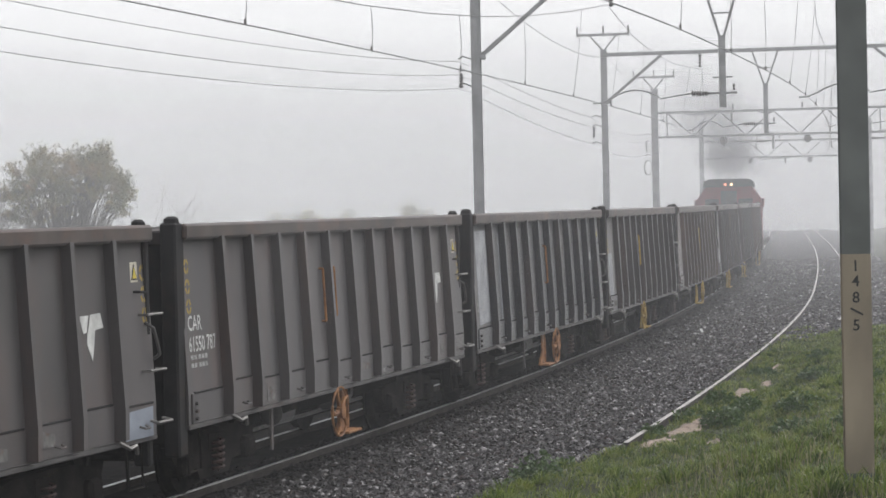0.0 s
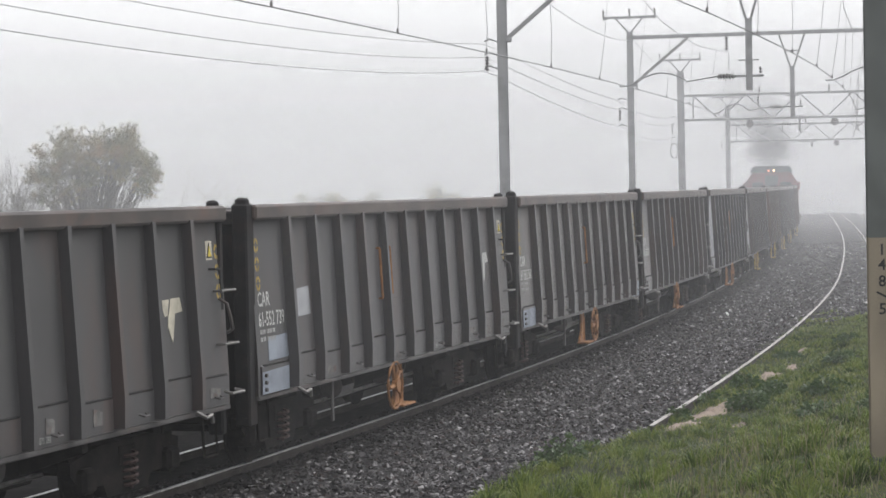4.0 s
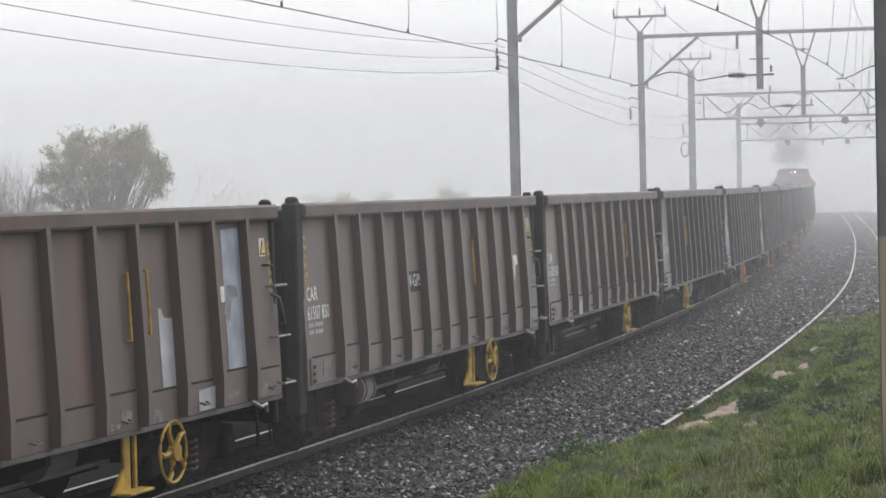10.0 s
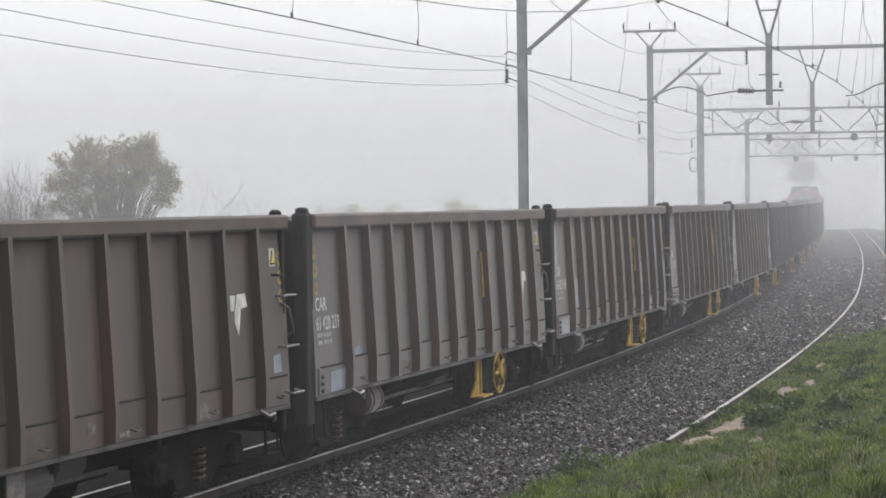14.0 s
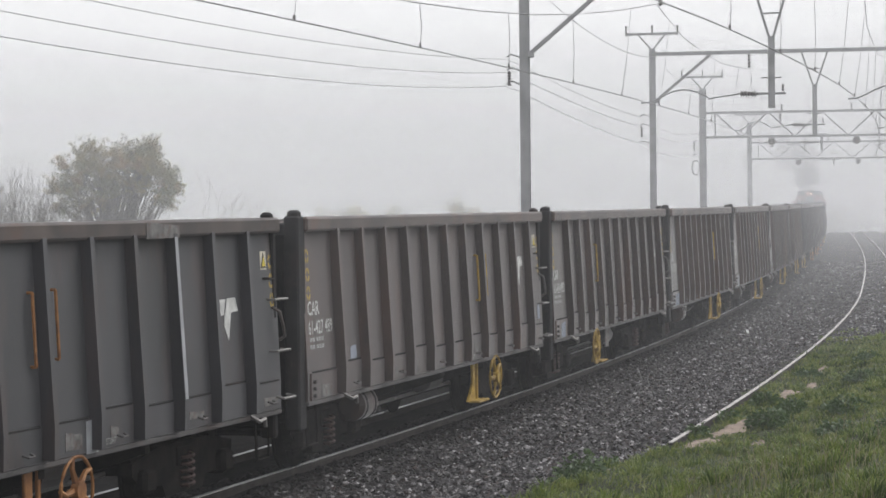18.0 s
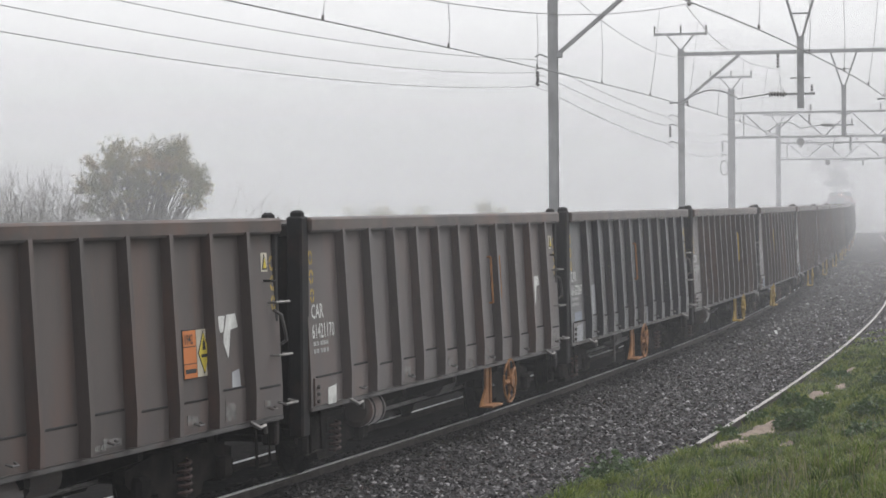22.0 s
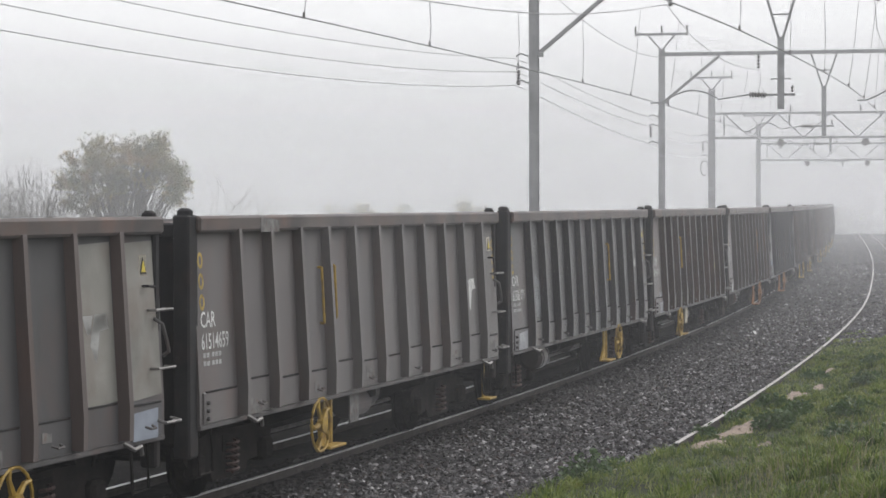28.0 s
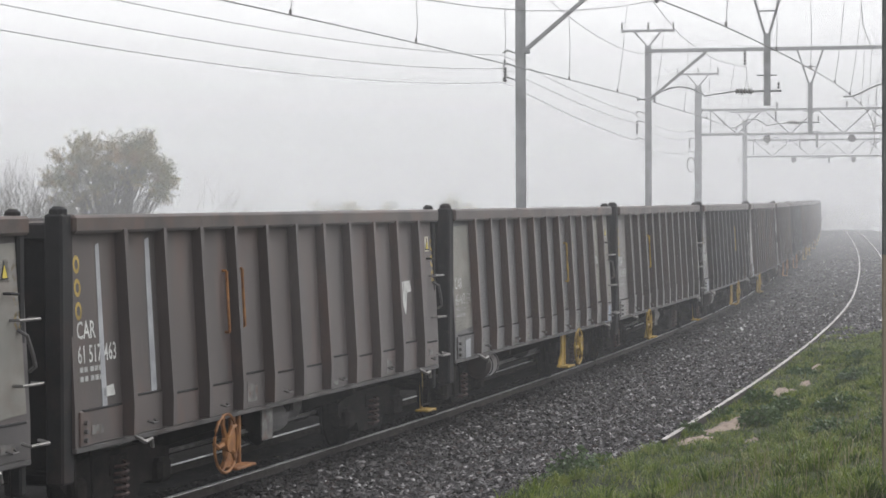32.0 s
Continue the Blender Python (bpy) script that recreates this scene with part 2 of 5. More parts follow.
def leafy(name, stops, rough, noise_scale, through_light):
    """Leaves and blades: patches of colour, and light that comes through them."""
    m = island(name, stops, rough, noise_scale)
    nt = m.node_tree
    b, out = nt.nodes["Principled BSDF"], nt.nodes["Material Output"]
    tl, mx = nt.nodes.new("ShaderNodeBsdfTranslucent"), nt.nodes.new("ShaderNodeMixShader")
    nt.links.new(b.inputs["Base Color"].links[0].from_socket, tl.inputs["Color"])
    mx.inputs[0].default_value = through_light
    nt.links.new(b.outputs[0], mx.inputs[1])
    nt.links.new(tl.outputs[0], mx.inputs[2])
    nt.links.new(mx.outputs[0], out.inputs[0])
    return m


# the palest stops put wet glints into the stone colour
M["stone"] = island("wet_ballast_stone", [(0, (0.011, 0.0095, 0.0097)), (0.55, (0.026, 0.0222, 0.0225)), (0.62, (0.046, 0.028, 0.024)), (0.66, (0.037, 0.032, 0.033)), (0.84, (0.072, 0.065, 0.066)), (0.94, (0.18, 0.168, 0.17)), (1, (0.4, 0.38, 0.375))], 0.5, spec=0.22)
M["oily"] = island("oily_track_stone", [(0, (0.01, 0.009, 0.009)), (0.7, (0.022, 0.0185, 0.0175)), (1, (0.05, 0.042, 0.04))], 0.6, spec=0.15)
M["blade"] = leafy("grass_blade", [(0.3, (0.03, 0.043, 0.016)), (0.41, (0.07, 0.1, 0.026)), (0.51, (0.145, 0.19, 0.042)), (0.62, (0.235, 0.26, 0.075)), (0.8, (0.36, 0.33, 0.17))], 0.5, 2.4, 0.4)
M["tuft"] = leafy("tussock_blade", [(0.3, (0.028, 0.05, 0.016)), (0.42, (0.085, 0.13, 0.026)), (0.54, (0.175, 0.23, 0.042)), (0.75, (0.3, 0.31, 0.1))], 0.5, 3.0, 0.4)
M["straw"] = island("dry_stalk", [(0, (0.2, 0.17, 0.1)), (1, (0.34, 0.3, 0.19))], 0.7)
M["weed"] = leafy("weed_leaf", [(0.25, (0.035, 0.07, 0.022)), (0.6, (0.075, 0.125, 0.035)), (0.85, (0.13, 0.18, 0.06))], 0.4, 3.0, 0.25)
M["weed_stem"] = mat("weed_stem", (0.06, 0.08, 0.03), 0.7)
M["leaf"] = leafy("olive_leaf", [(0.3, (0.08, 0.09, 0.025)), (0.46, (0.14, 0.14, 0.035)), (0.56, (0.24, 0.18, 0.045)), (0.7, (0.32, 0.18, 0.07))], 0.6, 0.7, 0.35)

# ---- mesh helpers ----


class Build:
    """Gathers simple solids into one mesh."""

    def __init__(self):
        self.v, self.f = [], []

    def add(self, verts, faces):
        n = len(self.v)
        self.v += [tuple(p) for p in verts]
        self.f += [tuple(i + n for i in q) for q in faces]
        return self

    def box(self, c, size, bevel=0.0, m=None):
        h = [s / 2 for s in size]
        b = min(bevel, *[0.45 * s for s in size])
        if b <= 0:
            vs = [(sx * h[0], sy * h[1], sz * h[2]) for sx in (-1, 1) for sy in (-1, 1) for sz in (-1, 1)]
            fs = [(0, 1, 3, 2), (4, 6, 7, 5), (0, 4, 5, 1), (2, 3, 7, 6), (0, 2, 6, 4), (1, 5, 7, 3)]
        else:
            vs, idx = [], {}
            for sx in (-1, 1):
                for sy in (-1, 1):
                    for sz in (-1, 1):
                        for ax in range(3):
                            s = (sx, sy, sz)
                            idx[s, ax] = len(vs)
                            vs.append(tuple(s[k] * (h[k] - (0 if k == ax else b)) for k in range(3)))
            fs = []
            for ax in range(3):
                u, w = (ax + 1) % 3, (ax + 2) % 3
                for sg in (-1, 1):
                    q = []
                    for a, c2 in ((-1, -1), (1, -1), (1, 1), (-1, 1)):
                        s = [0, 0, 0]
                        s[ax], s[u], s[w] = sg, a, c2
                        q.append(idx[tuple(s), ax])
                    fs.append(tuple(q if sg > 0 else q[::-1]))
                for a in (-1, 1):
                    for c2 in (-1, 1):
                        s0, s1 = [0, 0, 0], [0, 0, 0]
                        s0[ax], s1[ax] = -1, 1
                        s0[u] = s1[u] = a
                        s0[w] = s1[w] = c2
                        s0, s1 = tuple(s0), tuple(s1)
                        q = (idx[s0, u], idx[s1, u], idx[s1, w], idx[s0, w])
                        fs.append(q if a * c2 > 0 else q[::-1])
            for sx in (-1, 1):
                for sy in (-1, 1):
                    for sz in (-1, 1):
                        q = tuple(idx[(sx, sy, sz), k] for k in range(3))
                        fs.append(q if sx * sy * sz > 0 else q[::-1])
        if m is not None:
            vs = [tuple(m @ Vector(p)) for p in vs]
        return self.add([(p[0] + c[0], p[1] + c[1], p[2] + c[2]) for p in vs], fs)

    def tube(self, pts, r, n=6, caps=True):
        """A round bar along a line of points; r is one radius or one for each point."""
        pts = [Vector(p) for p in pts]
        rs = r if isinstance(r, (list, tuple)) else [r] * len(pts)
        vs, fs = [], []
        for i, p in enumerate(pts):
            d = (pts[min(i + 1, len(pts) - 1)] - pts[max(i - 1, 0)]).normalized()
            a = d.cross(Vector((0, 0, 1)) if abs(d.z) < 0.9 else Vector((1, 0, 0))).normalized()
            b = d.cross(a)
            for k in range(n):
                g = 2 * math.pi * k / n
                vs.append(p + rs[i] * (math.cos(g) * a + math.sin(g) * b))
        for i in range(len(pts) - 1):
            for k in range(n):
                j = (k + 1) % n
                fs.append((i * n + k, i * n + j, (i + 1) * n + j, (i + 1) * n + k))
        if caps:
            fs += [tuple(range(n))[::-1], tuple(range((len(pts) - 1) * n, len(pts) * n))]
        return self.add(vs, fs)

    def prism(self, outline, a, b, axis):
        """An outline pushed from a to b along an axis; outline in the two other axes in turn (x: y, z; y: x, z; z: x, y)."""
        n = len(outline)
        put = {"x": lambda t, p: (t, p[0], p[1]), "y": lambda t, p: (p[0], t, p[1]), "z": lambda t, p: (p[0], p[1], t)}[axis]
        vs = [put(a, p) for p in outline] + [put(b, p) for p in outline]
        fs = [(i, (i + 1) % n, n + (i + 1) % n, n + i) for i in range(n)] + [tuple(range(n))[::-1], tuple(range(n, 2 * n))]
        return self.add(vs, fs)

    def mesh(self, name, material, smooth=False):
        me = bpy.data.meshes.new(name)
        me.from_pydata(self.v, [], self.f)
        bm = bmesh.new()
        bm.from_mesh(me)
        bmesh.ops.recalc_face_normals(bm, faces=bm.faces)
        bm.to_mesh(me)
        bm.free()
        me.materials.append(material)
        if smooth:
            me.polygons.foreach_set("use_smooth", [True] * len(me.polygons))
        return me


def part(name, b, material, parent=None, label="", smooth=False):
    ob = new(name, b if isinstance(b, bpy.types.Mesh) else b.mesh(name, material, smooth))
    ob.parent = parent
    if label:
        ob["label"] = label
    return ob


def letters(name, text, size, material, parent, m, label="", squeeze=1.0):
    """Flat painted letters as a mesh."""
    cu = bpy.data.curves.new(name, "FONT")
    cu.body, cu.size, cu.align_x, cu.align_y = text, size, "LEFT", "BOTTOM_BASELINE"
    cu.resolution_u, cu.offset = 2, 0.011 * size
    tmp = bpy.data.objects.new("tmp", cu)
    me = bpy.data.meshes.new_from_object(tmp)
    bpy.data.objects.remove(tmp)
    me.transform(Matrix.Diagonal((squeeze, 1, 1, 1)))
    me.materials.clear()
    me.materials.append(material)
    ob = new(name, me)
    ob.parent = parent
    ob.matrix_local = m
    if label:
        ob["label"] = label
    return ob


# ---- the line's course ----
KS = (-85, -60, -25, 0, 15, 30, 50, 80, 120, 180)
KT = (0.51, 0.45, 0.349, 0.278, 0.242, 0.214, 0.177, 0.165, 0.152, 0.147)
STEP = 0.5
line_s = np.arange(-320, 700, STEP)
line_t = np.interp(line_s, KS, KT)
line_t = np.convolve(np.pad(line_t, 10, mode="edge"), np.ones(21) / 21, "valid")
line_x = np.concatenate([[0], np.cumsum(np.sin(line_t)[1:] * STEP)])
line_y = np.concatenate([[0], np.cumsum(np.cos(line_t)[1:] * STEP)])
line_x += -2.62 - line_x[640]
line_y += 27 - line_y[640]


def along(s, o=0.0, z=0.0):
    """The point s metres down the line and o metres to the right of the train's track."""
    t = np.interp(s, line_s, line_t)
    return Vector((np.interp(s, line_s, line_x) + o * math.cos(t), np.interp(s, line_s, line_y) - o * math.sin(t), z))


def heading(s):
    return float(np.interp(s, line_s, line_t))


def second(s):
    """Offset of the second track's centre."""
    return 4.28 + 0.64 * math.exp(-max(s, -10) / 30)


PITCH = 11.03
TRAVEL = ((0, -4.97), (4, 18.27), (8, 41.16), (12, 63.62), (16, 85.49), (20, 107.05), (24, 128.17), (28, 148.47), (32, 168.28))
_tt, _ss = [a for a, b in TRAVEL], [b for a, b in TRAVEL]
_fit = np.polyfit(_tt, _ss, 6)


def travelled(t):
    return float(np.polyval(_fit, t))


def set_on_line(s, half=3.6, z=0.0):
    """Pose of a vehicle whose bogies stand on the line round s; x ahead, y to the left."""
    a, b = along(s - half), along(s + half)
    d = b - a
    return pose((a.x + b.x) / 2, (a.y + b.y) / 2, z, 0, 0, math.degrees(math.atan2(d.y, d.x)))


def np_mesh(name, verts, faces, material, smooth=False):
    """A mesh from arrays of points and of faces with one number of corners."""
    me = bpy.data.meshes.new(name)
    n, k = faces.shape
    me.vertices.add(len(verts))
    me.vertices.foreach_set("co", np.ascontiguousarray(verts, dtype=np.float32).ravel())
    me.loops.add(n * k)
    me.loops.foreach_set("vertex_index", np.ascontiguousarray(faces, dtype=np.int32).ravel())
    me.polygons.add(n)
    me.polygons.foreach_set("loop_start", np.arange(0, n * k, k, dtype=np.int32))
    me.polygons.foreach_set("use_smooth", np.full(n, smooth))
    me.materials.append(material)
    me.update(calc_edges=True)
    return me


def line_points(s, o, z):
    """Arrays of s, o, z into places."""
    t = np.interp(s, line_s, line_t)
    return np.stack([np.interp(s, line_s, line_x) + o * np.cos(t), np.interp(s, line_s, line_y) - o * np.sin(t), z + 0 * t], -1)


def grid_faces(a, b):
    i = np.arange(a * b).reshape(a, b)
    return np.stack([i[:-1, :-1], i[1:, :-1], i[1:, 1:], i[:-1, 1:]], -1).reshape(-1, 4)


rng = np.random.default_rng(7)


def lumps(x, y):
    return 0.5 * np.sin(x * 1.3 + 0.7 * np.sin(y * 0.9)) * np.cos(y * 1.1 + 0.5 * np.sin(x * 0.8)) + 0.3 * np.sin(3.1 * x + 1.2) * np.sin(2.7 * y) + 0.2 * np.sin(6.3 * x + y) * np.sin(5.7 * y - x)


def smooth_step(a, b, v):
    t = np.clip((v - a) / (b - a), 0, 1)
    return t * t * (3 - 2 * t)


def second_rail(s):
    return 3.715 + 0.64 * np.exp(-np.maximum(s, -10) / 30)


def bank_height(s, o, x, y):
    """Height of the soil and grass over the rail heads."""
    e = second_rail(s)
    near = -0.10 + 0.06 * lumps(x * 1.5, y * 1.1) + 0.13 * smooth_step(2, -3, s) + 0.24 * np.maximum(o - e - 1.0, 0)
    near = np.minimum(near, 1.45 + 0.04 * lumps(x, y))
    far = -0.42 + 0.1 * np.maximum(o - e - 3.2, 0)
    far = np.minimum(far, 0.8)
    tongue = smooth_step(3.4, 1.4, s)
    rim = e - 0.35 - 0.2 * smooth_step(3, 0, s)
    near = near + 0.02 * tongue - 0.2 * tongue * smooth_step(0.3, 0.0, o - rim)
    w = smooth_step(24, 40, s + 1.5 * (o - e))
    right = near * (1 - w) + far * w
    left = -0.5 + 0.05 * np.clip(-3.2 - o, 0, 4)
    return np.where(o > rim, right, np.where(o < -3.2, left, -0.5))


# ---- ground ----
def build_ground():
    xs = np.concatenate([[-2500, -800, -300, -120, -60], np.arange(-40, 40.01, 0.5), [60, 120, 300, 800, 2500]])
    ys = np.concatenate([[-2500, -800, -300, -120, -40, -20], np.arange(-10, 120.01, 0.75), [160, 220, 350, 800, 2500]])
    gx, gy = np.meshgrid(xs, ys, indexing="ij")
    px, py = gx.ravel(), gy.ravel()
    s, o = np.empty_like(px), np.empty_like(px)
    for i in range(0, len(px), 4000):
        dx, dy = px[i:i + 4000, None] - line_x, py[i:i + 4000, None] - line_y
        j = np.argmin(dx * dx + dy * dy, 1)
        k = np.arange(len(j))
        s[i:i + 4000] = line_s[j]
        o[i:i + 4000] = dx[k, j] * np.cos(line_t[j]) - dy[k, j] * np.sin(line_t[j])
    z = bank_height(s, o, px, py)
    tagged(new("ground", np_mesh("ground", np.stack([px, py, z], -1), grid_faces(len(xs), len(ys)), M["grass"], True)), "damp grassy ground and low bank beside the railway", "ground", kind="structure")


build_ground()


def bed_height(o, p):
    """Height of the crushed stone: full under the tracks, lower between them."""
    return -0.10 + 0.02 * lumps(p[:, 0] * 3, p[:, 1] * 3) - 0.07 * smooth_step(1.0, 1.9, o) * smooth_step(3.9, 2.8, o)


def build_ballast():
    ss = np.concatenate([np.arange(-60, 110, 0.4), np.arange(110, 400, 3.0)])
    u = np.linspace(0, 1, 40)
    s = np.repeat(ss, len(u))
    lo, hi = -3.6, np.repeat(second_rail(ss) + 0.12 + 3.3 * smooth_step(22, 34, ss), len(u))
    uu = np.tile(u, len(ss))
    o = lo + uu * (hi - lo)
    p = line_points(s, o, 0.0)
    z = bed_height(o, p) - 0.4 * smooth_step(-2.6, -3.6, o) - 0.3 * smooth_step(-0.6, 0.1, o - hi)
    p[:, 2] = z
    me = np_mesh("ballast", p, grid_faces(len(ss), len(u)), M["ballast"], True)
    me.materials.append(M["oil_shade_bed"])
    # oil round the running rails, and the train's shade painted in left of them
    oil = (o - 0.06 * lumps(p[:, 0] * 2, p[:, 1] * 2) < 0.95).reshape(len(ss), len(u))[:-1, :-1]
    me.polygons.foreach_set("material_index", oil.ravel().astype(np.int32))
    tagged(new("ballast", me), "dark wet crushed stone bed under the railway tracks", "ballast", kind="structure")


build_ballast()


def build_stones():
    """Loose stones over the bed, thinner and larger with distance."""
    base = np.array([(1, 0, 0), (-1, 0, 0), (0, 1, 0), (0, -1, 0), (0, 0, 1), (0, 0, -1)], float)
    tri = np.array([(0, 2, 4), (2, 1, 4), (1, 3, 4), (3, 0, 4), (2, 0, 5), (1, 2, 5), (3, 1, 5), (0, 3, 5)])
    spots = []
    for s0, s1, per, size in ((-10, 20, 300, 0.040), (20, 42, 150, 0.046), (42, 95, 40, 0.06)):
        n = int((s1 - s0) * 7.0 * per)
        s, o = rng.uniform(s0, s1, n), rng.uniform(-2.2, 8.2, n) if s0 > 20 else rng.uniform(0.0, 7.0, n)
        e = second_rail(s) + 3.3 * smooth_step(22, 34, s) - 0.08 + 0.12 * np.sin(s * 2.3)
        ok = (o < e) & (np.abs(o - 0.565) > 0.07) & (np.abs(o - second_rail(s)) > 0.05)
        s, o = s[ok], o[ok]
        spots.append((s, o, size * rng.uniform(0.55, 1.4, len(s))))
    s, o, r = (np.concatenate(c) for c in zip(*spots))
    p = line_points(s, o, 0.0)
    p[:, 2] = bed_height(o, p) + 0.004
    n = len(s)
    v = base[None] * r[:, None, None] * rng.uniform(0.5, 1.35, (n, 6, 1)) + rng.normal(0, 0.25, (n, 6, 3)) * r[:, None, None]
    v[:, :, 2] *= 0.55
    g = rng.uniform(0, 6.28, n)
    c, si = np.cos(g)[:, None], np.sin(g)[:, None]
    v = np.stack([v[:, :, 0] * c - v[:, :, 1] * si, v[:, :, 0] * si + v[:, :, 1] * c, v[:, :, 2]], -1) + p[:, None]
    oil = o < 0.85 + 1.3 * rng.uniform(0, 1, n) ** 2 + 0.15 * lumps(p[:, 0], p[:, 1])
    for name, keep, m, label in (("ballast_stones", ~oil, "stone", "loose grey crushed stones with rusty pieces and pale ones painted as glints"), ("track_stones", oil, "oily", "oil-blackened crushed stones round the running rails")):
        w = v[keep]
        f = (tri[None] + 6 * np.arange(len(w))[:, None, None]).reshape(-1, 3)
        tagged(new(name, np_mesh(name, w.reshape(-1, 3), f, M[m])), label, "gravel", kind="stuff")
    scrap = along(28.0, 1.95, -0.06)
    b = Build().box((0, 0, 0), (0.06, 0.3, 0.02), 0.006, Matrix.Rotation(0.2, 3, "X"))
    tagged(part("paper_scrap", b, M["white"]), "crumpled white scrap lying on the ballast", "litter").matrix_basis = Matrix.Translation(scrap)


build_stones()

# bare earth beside the rail: metres down the line, metres from the rail, half width, half length
SAND = ((3.3, 0.3, 0.17, 0.62), (5.2, 0.4, 0.17, 0.6), (6.3, 0.56, 0.18, 0.7), (3.3, 1.02, 0.09, 0.32), (4.5, 0.3, 0.08, 0.3), (7.6, 0.5, 0.09, 0.35), (10.9, 0.55, 0.18, 0.7), (12.3, 0.75, 0.1, 0.5), (16.5, 0.6, 0.09, 0.5))


def blades(s, o, h, lean, width, g):
    """Bent blades of grass, three faces each, at the places given."""
    p = line_points(s, o, 0.0)
    p[:, 2] = bank_height(s, o, p[:, 0], p[:, 1]) - 0.012
    a = g.uniform(0, 6.28, len(s))
    side = np.stack([np.cos(a) * width, np.sin(a) * width, 0 * a], -1)
    mid = p + np.stack([lean[:, 0] * 0.35, lean[:, 1] * 0.35, h * 0.62], -1)
    top = p + np.stack([lean[:, 0], lean[:, 1], h * (1 - 0.25 * np.minimum(1, np.hypot(lean[:, 0], lean[:, 1]) / h))], -1)
    v = np.stack([p - side, p + side, mid + side * 0.85, mid - side * 0.85, top], 1).reshape(-1, 3)
    i = 5 * np.arange(len(s))[:, None]
    return v, np.concatenate([i + np.array([[0, 1, 2]]), i + np.array([[0, 2, 3]]), i + np.array([[3, 2, 4]])])


def grassy(s, o, g, thin=0.05):
    """Which places carry grass: beyond the ragged edge, off the bare earth, short of the far gravel."""
    e = second_rail(s)
    p = line_points(s, o, 0.0)
    edge = e - 0.01 - 0.36 * smooth_step(2.6, -1.2, s) + 0.16 * lumps(p[:, 0] * 2.2, p[:, 1] * 2.2) * smooth_step(1.0, 3.0, s) + 0.1 * lumps(p[:, 0] * 4, p[:, 1] * 4)
    ok = (o > edge) & (s + 1.5 * (o - e) < 34 + 2.5 * lumps(p[:, 0], p[:, 1]))
    for a, off, w, l in SAND:
        d = ((s - a) / l) ** 2 + ((o - second_rail(a) - off) / w) ** 2 + 0.5 * lumps(p[:, 0] * 6, p[:, 1] * 6)
        ok &= (d > 1.0) | (g.uniform(0, 1, len(s)) < thin)
    return ok, p


def build_grass():
    g = np.random.default_rng(17)
    n = 170000
    s, o = g.uniform(-14, 40, n), g.uniform(3.4, 12.5, n)
    ok, p = grassy(s, o, g)
    s, o, p = s[ok], o[ok], p[ok]
    n = len(s)
    h = np.maximum(0.03, (0.075 + 0.05 * np.clip(lumps(p[:, 0] * 1.7 + 3, p[:, 1] * 1.7), -0.6, 1)) * g.uniform(0.4, 1.5, n))
    turf = blades(s, o, h, g.normal(0, 0.7, (n, 2)) * h[:, None], g.uniform(0.003, 0.008, n) * (1 + np.maximum(s, 0) / 25), g)
    tagged(new("grass", np_mesh("grass", *turf, M["blade"])), "bright green wet grass growing over the bank and the disused rail", "grass", kind="stuff")
    # tussocks: blades that spread from one root
    k, m = 2600, 74
    ts, to = g.uniform(-13, 34, k), g.uniform(3.4, 11.5, k)
    ok, p = grassy(ts, to, g, 0.12)
    ok &= lumps(p[:, 0] * 1.1 + 5, p[:, 1] * 1.1) > -0.25
    ts, to = ts[ok], to[ok]
    size = g.uniform(0.09, 0.27, len(ts)) * (0.75 + 0.35 * smooth_step(2, -3, ts))
    s, o, big = np.repeat(ts, m), np.repeat(to, m), np.repeat(size, m)
    n = len(s)
    a, q = g.uniform(0, 6.28, n), np.sqrt(g.uniform(0, 1, n))
    s, o = s + 0.45 * big * q * np.sin(a), o + 0.45 * big * q * np.cos(a)
    h = big * g.uniform(0.55, 1.15, n) * (1.1 - 0.5 * q)
    lean = np.stack([np.cos(a), np.sin(a)], -1) * (0.25 + 0.7 * q[:, None]) * h[:, None] + g.normal(0, 0.2, (n, 2)) * h[:, None]
    tufts = blades(s, o, h, lean, g.uniform(0.003, 0.007, n) * (1 + np.maximum(s, 0) / 25), g)
    tagged(new("grass_tussocks", np_mesh("grass_tussocks", *tufts, M["tuft"])), "taller tussocks of lush green grass on the bank", "grass", kind="stuff")
    n = 26000
    s, o = g.uniform(-16, 45, n), -3.1 - 2.4 * g.uniform(0, 1, n) ** 1.4
    p = line_points(s, o, 0.0)
    h = (0.3 + 0.22 * np.clip(lumps(p[:, 0] * 0.9, p[:, 1] * 0.9), -0.8, 1)) * g.uniform(0.5, 1.3, n)
    verge = blades(s, o, h, g.normal(0, 0.35, (n, 2)) * h[:, None], g.uniform(0.006, 0.014, n), g)
    tagged(new("verge_grass", np_mesh("verge_grass", *verge, M["tuft"])), "rank grass and weeds on the verge beyond the train", "grass", kind="stuff")
    n = 5200
    s, o = g.uniform(-12, 6, n), g.uniform(4.6, 11, n)
    ok, p = grassy(s, o, g, 0.0)
    ok &= (o - second_rail(s) > 1.0) & (lumps(p[:, 0] * 1.5, p[:, 1] * 1.5 + 4) + g.normal(0, 0.15, n) > 0.1 + 0.08 * s)
    s, o = s[ok], o[ok]
    n = len(s)
    h = g.uniform(0.14, 0.34, n)
    straw = blades(s, o, h, g.normal(0, 0.3, (n, 2)) * h[:, None], g.uniform(0.002, 0.004, n), g)
    tagged(new("dry_stalks", np_mesh("dry_stalks", *straw, M["straw"])), "thin dry stalks standing among the grass", "grass", kind="stuff")


build_grass()


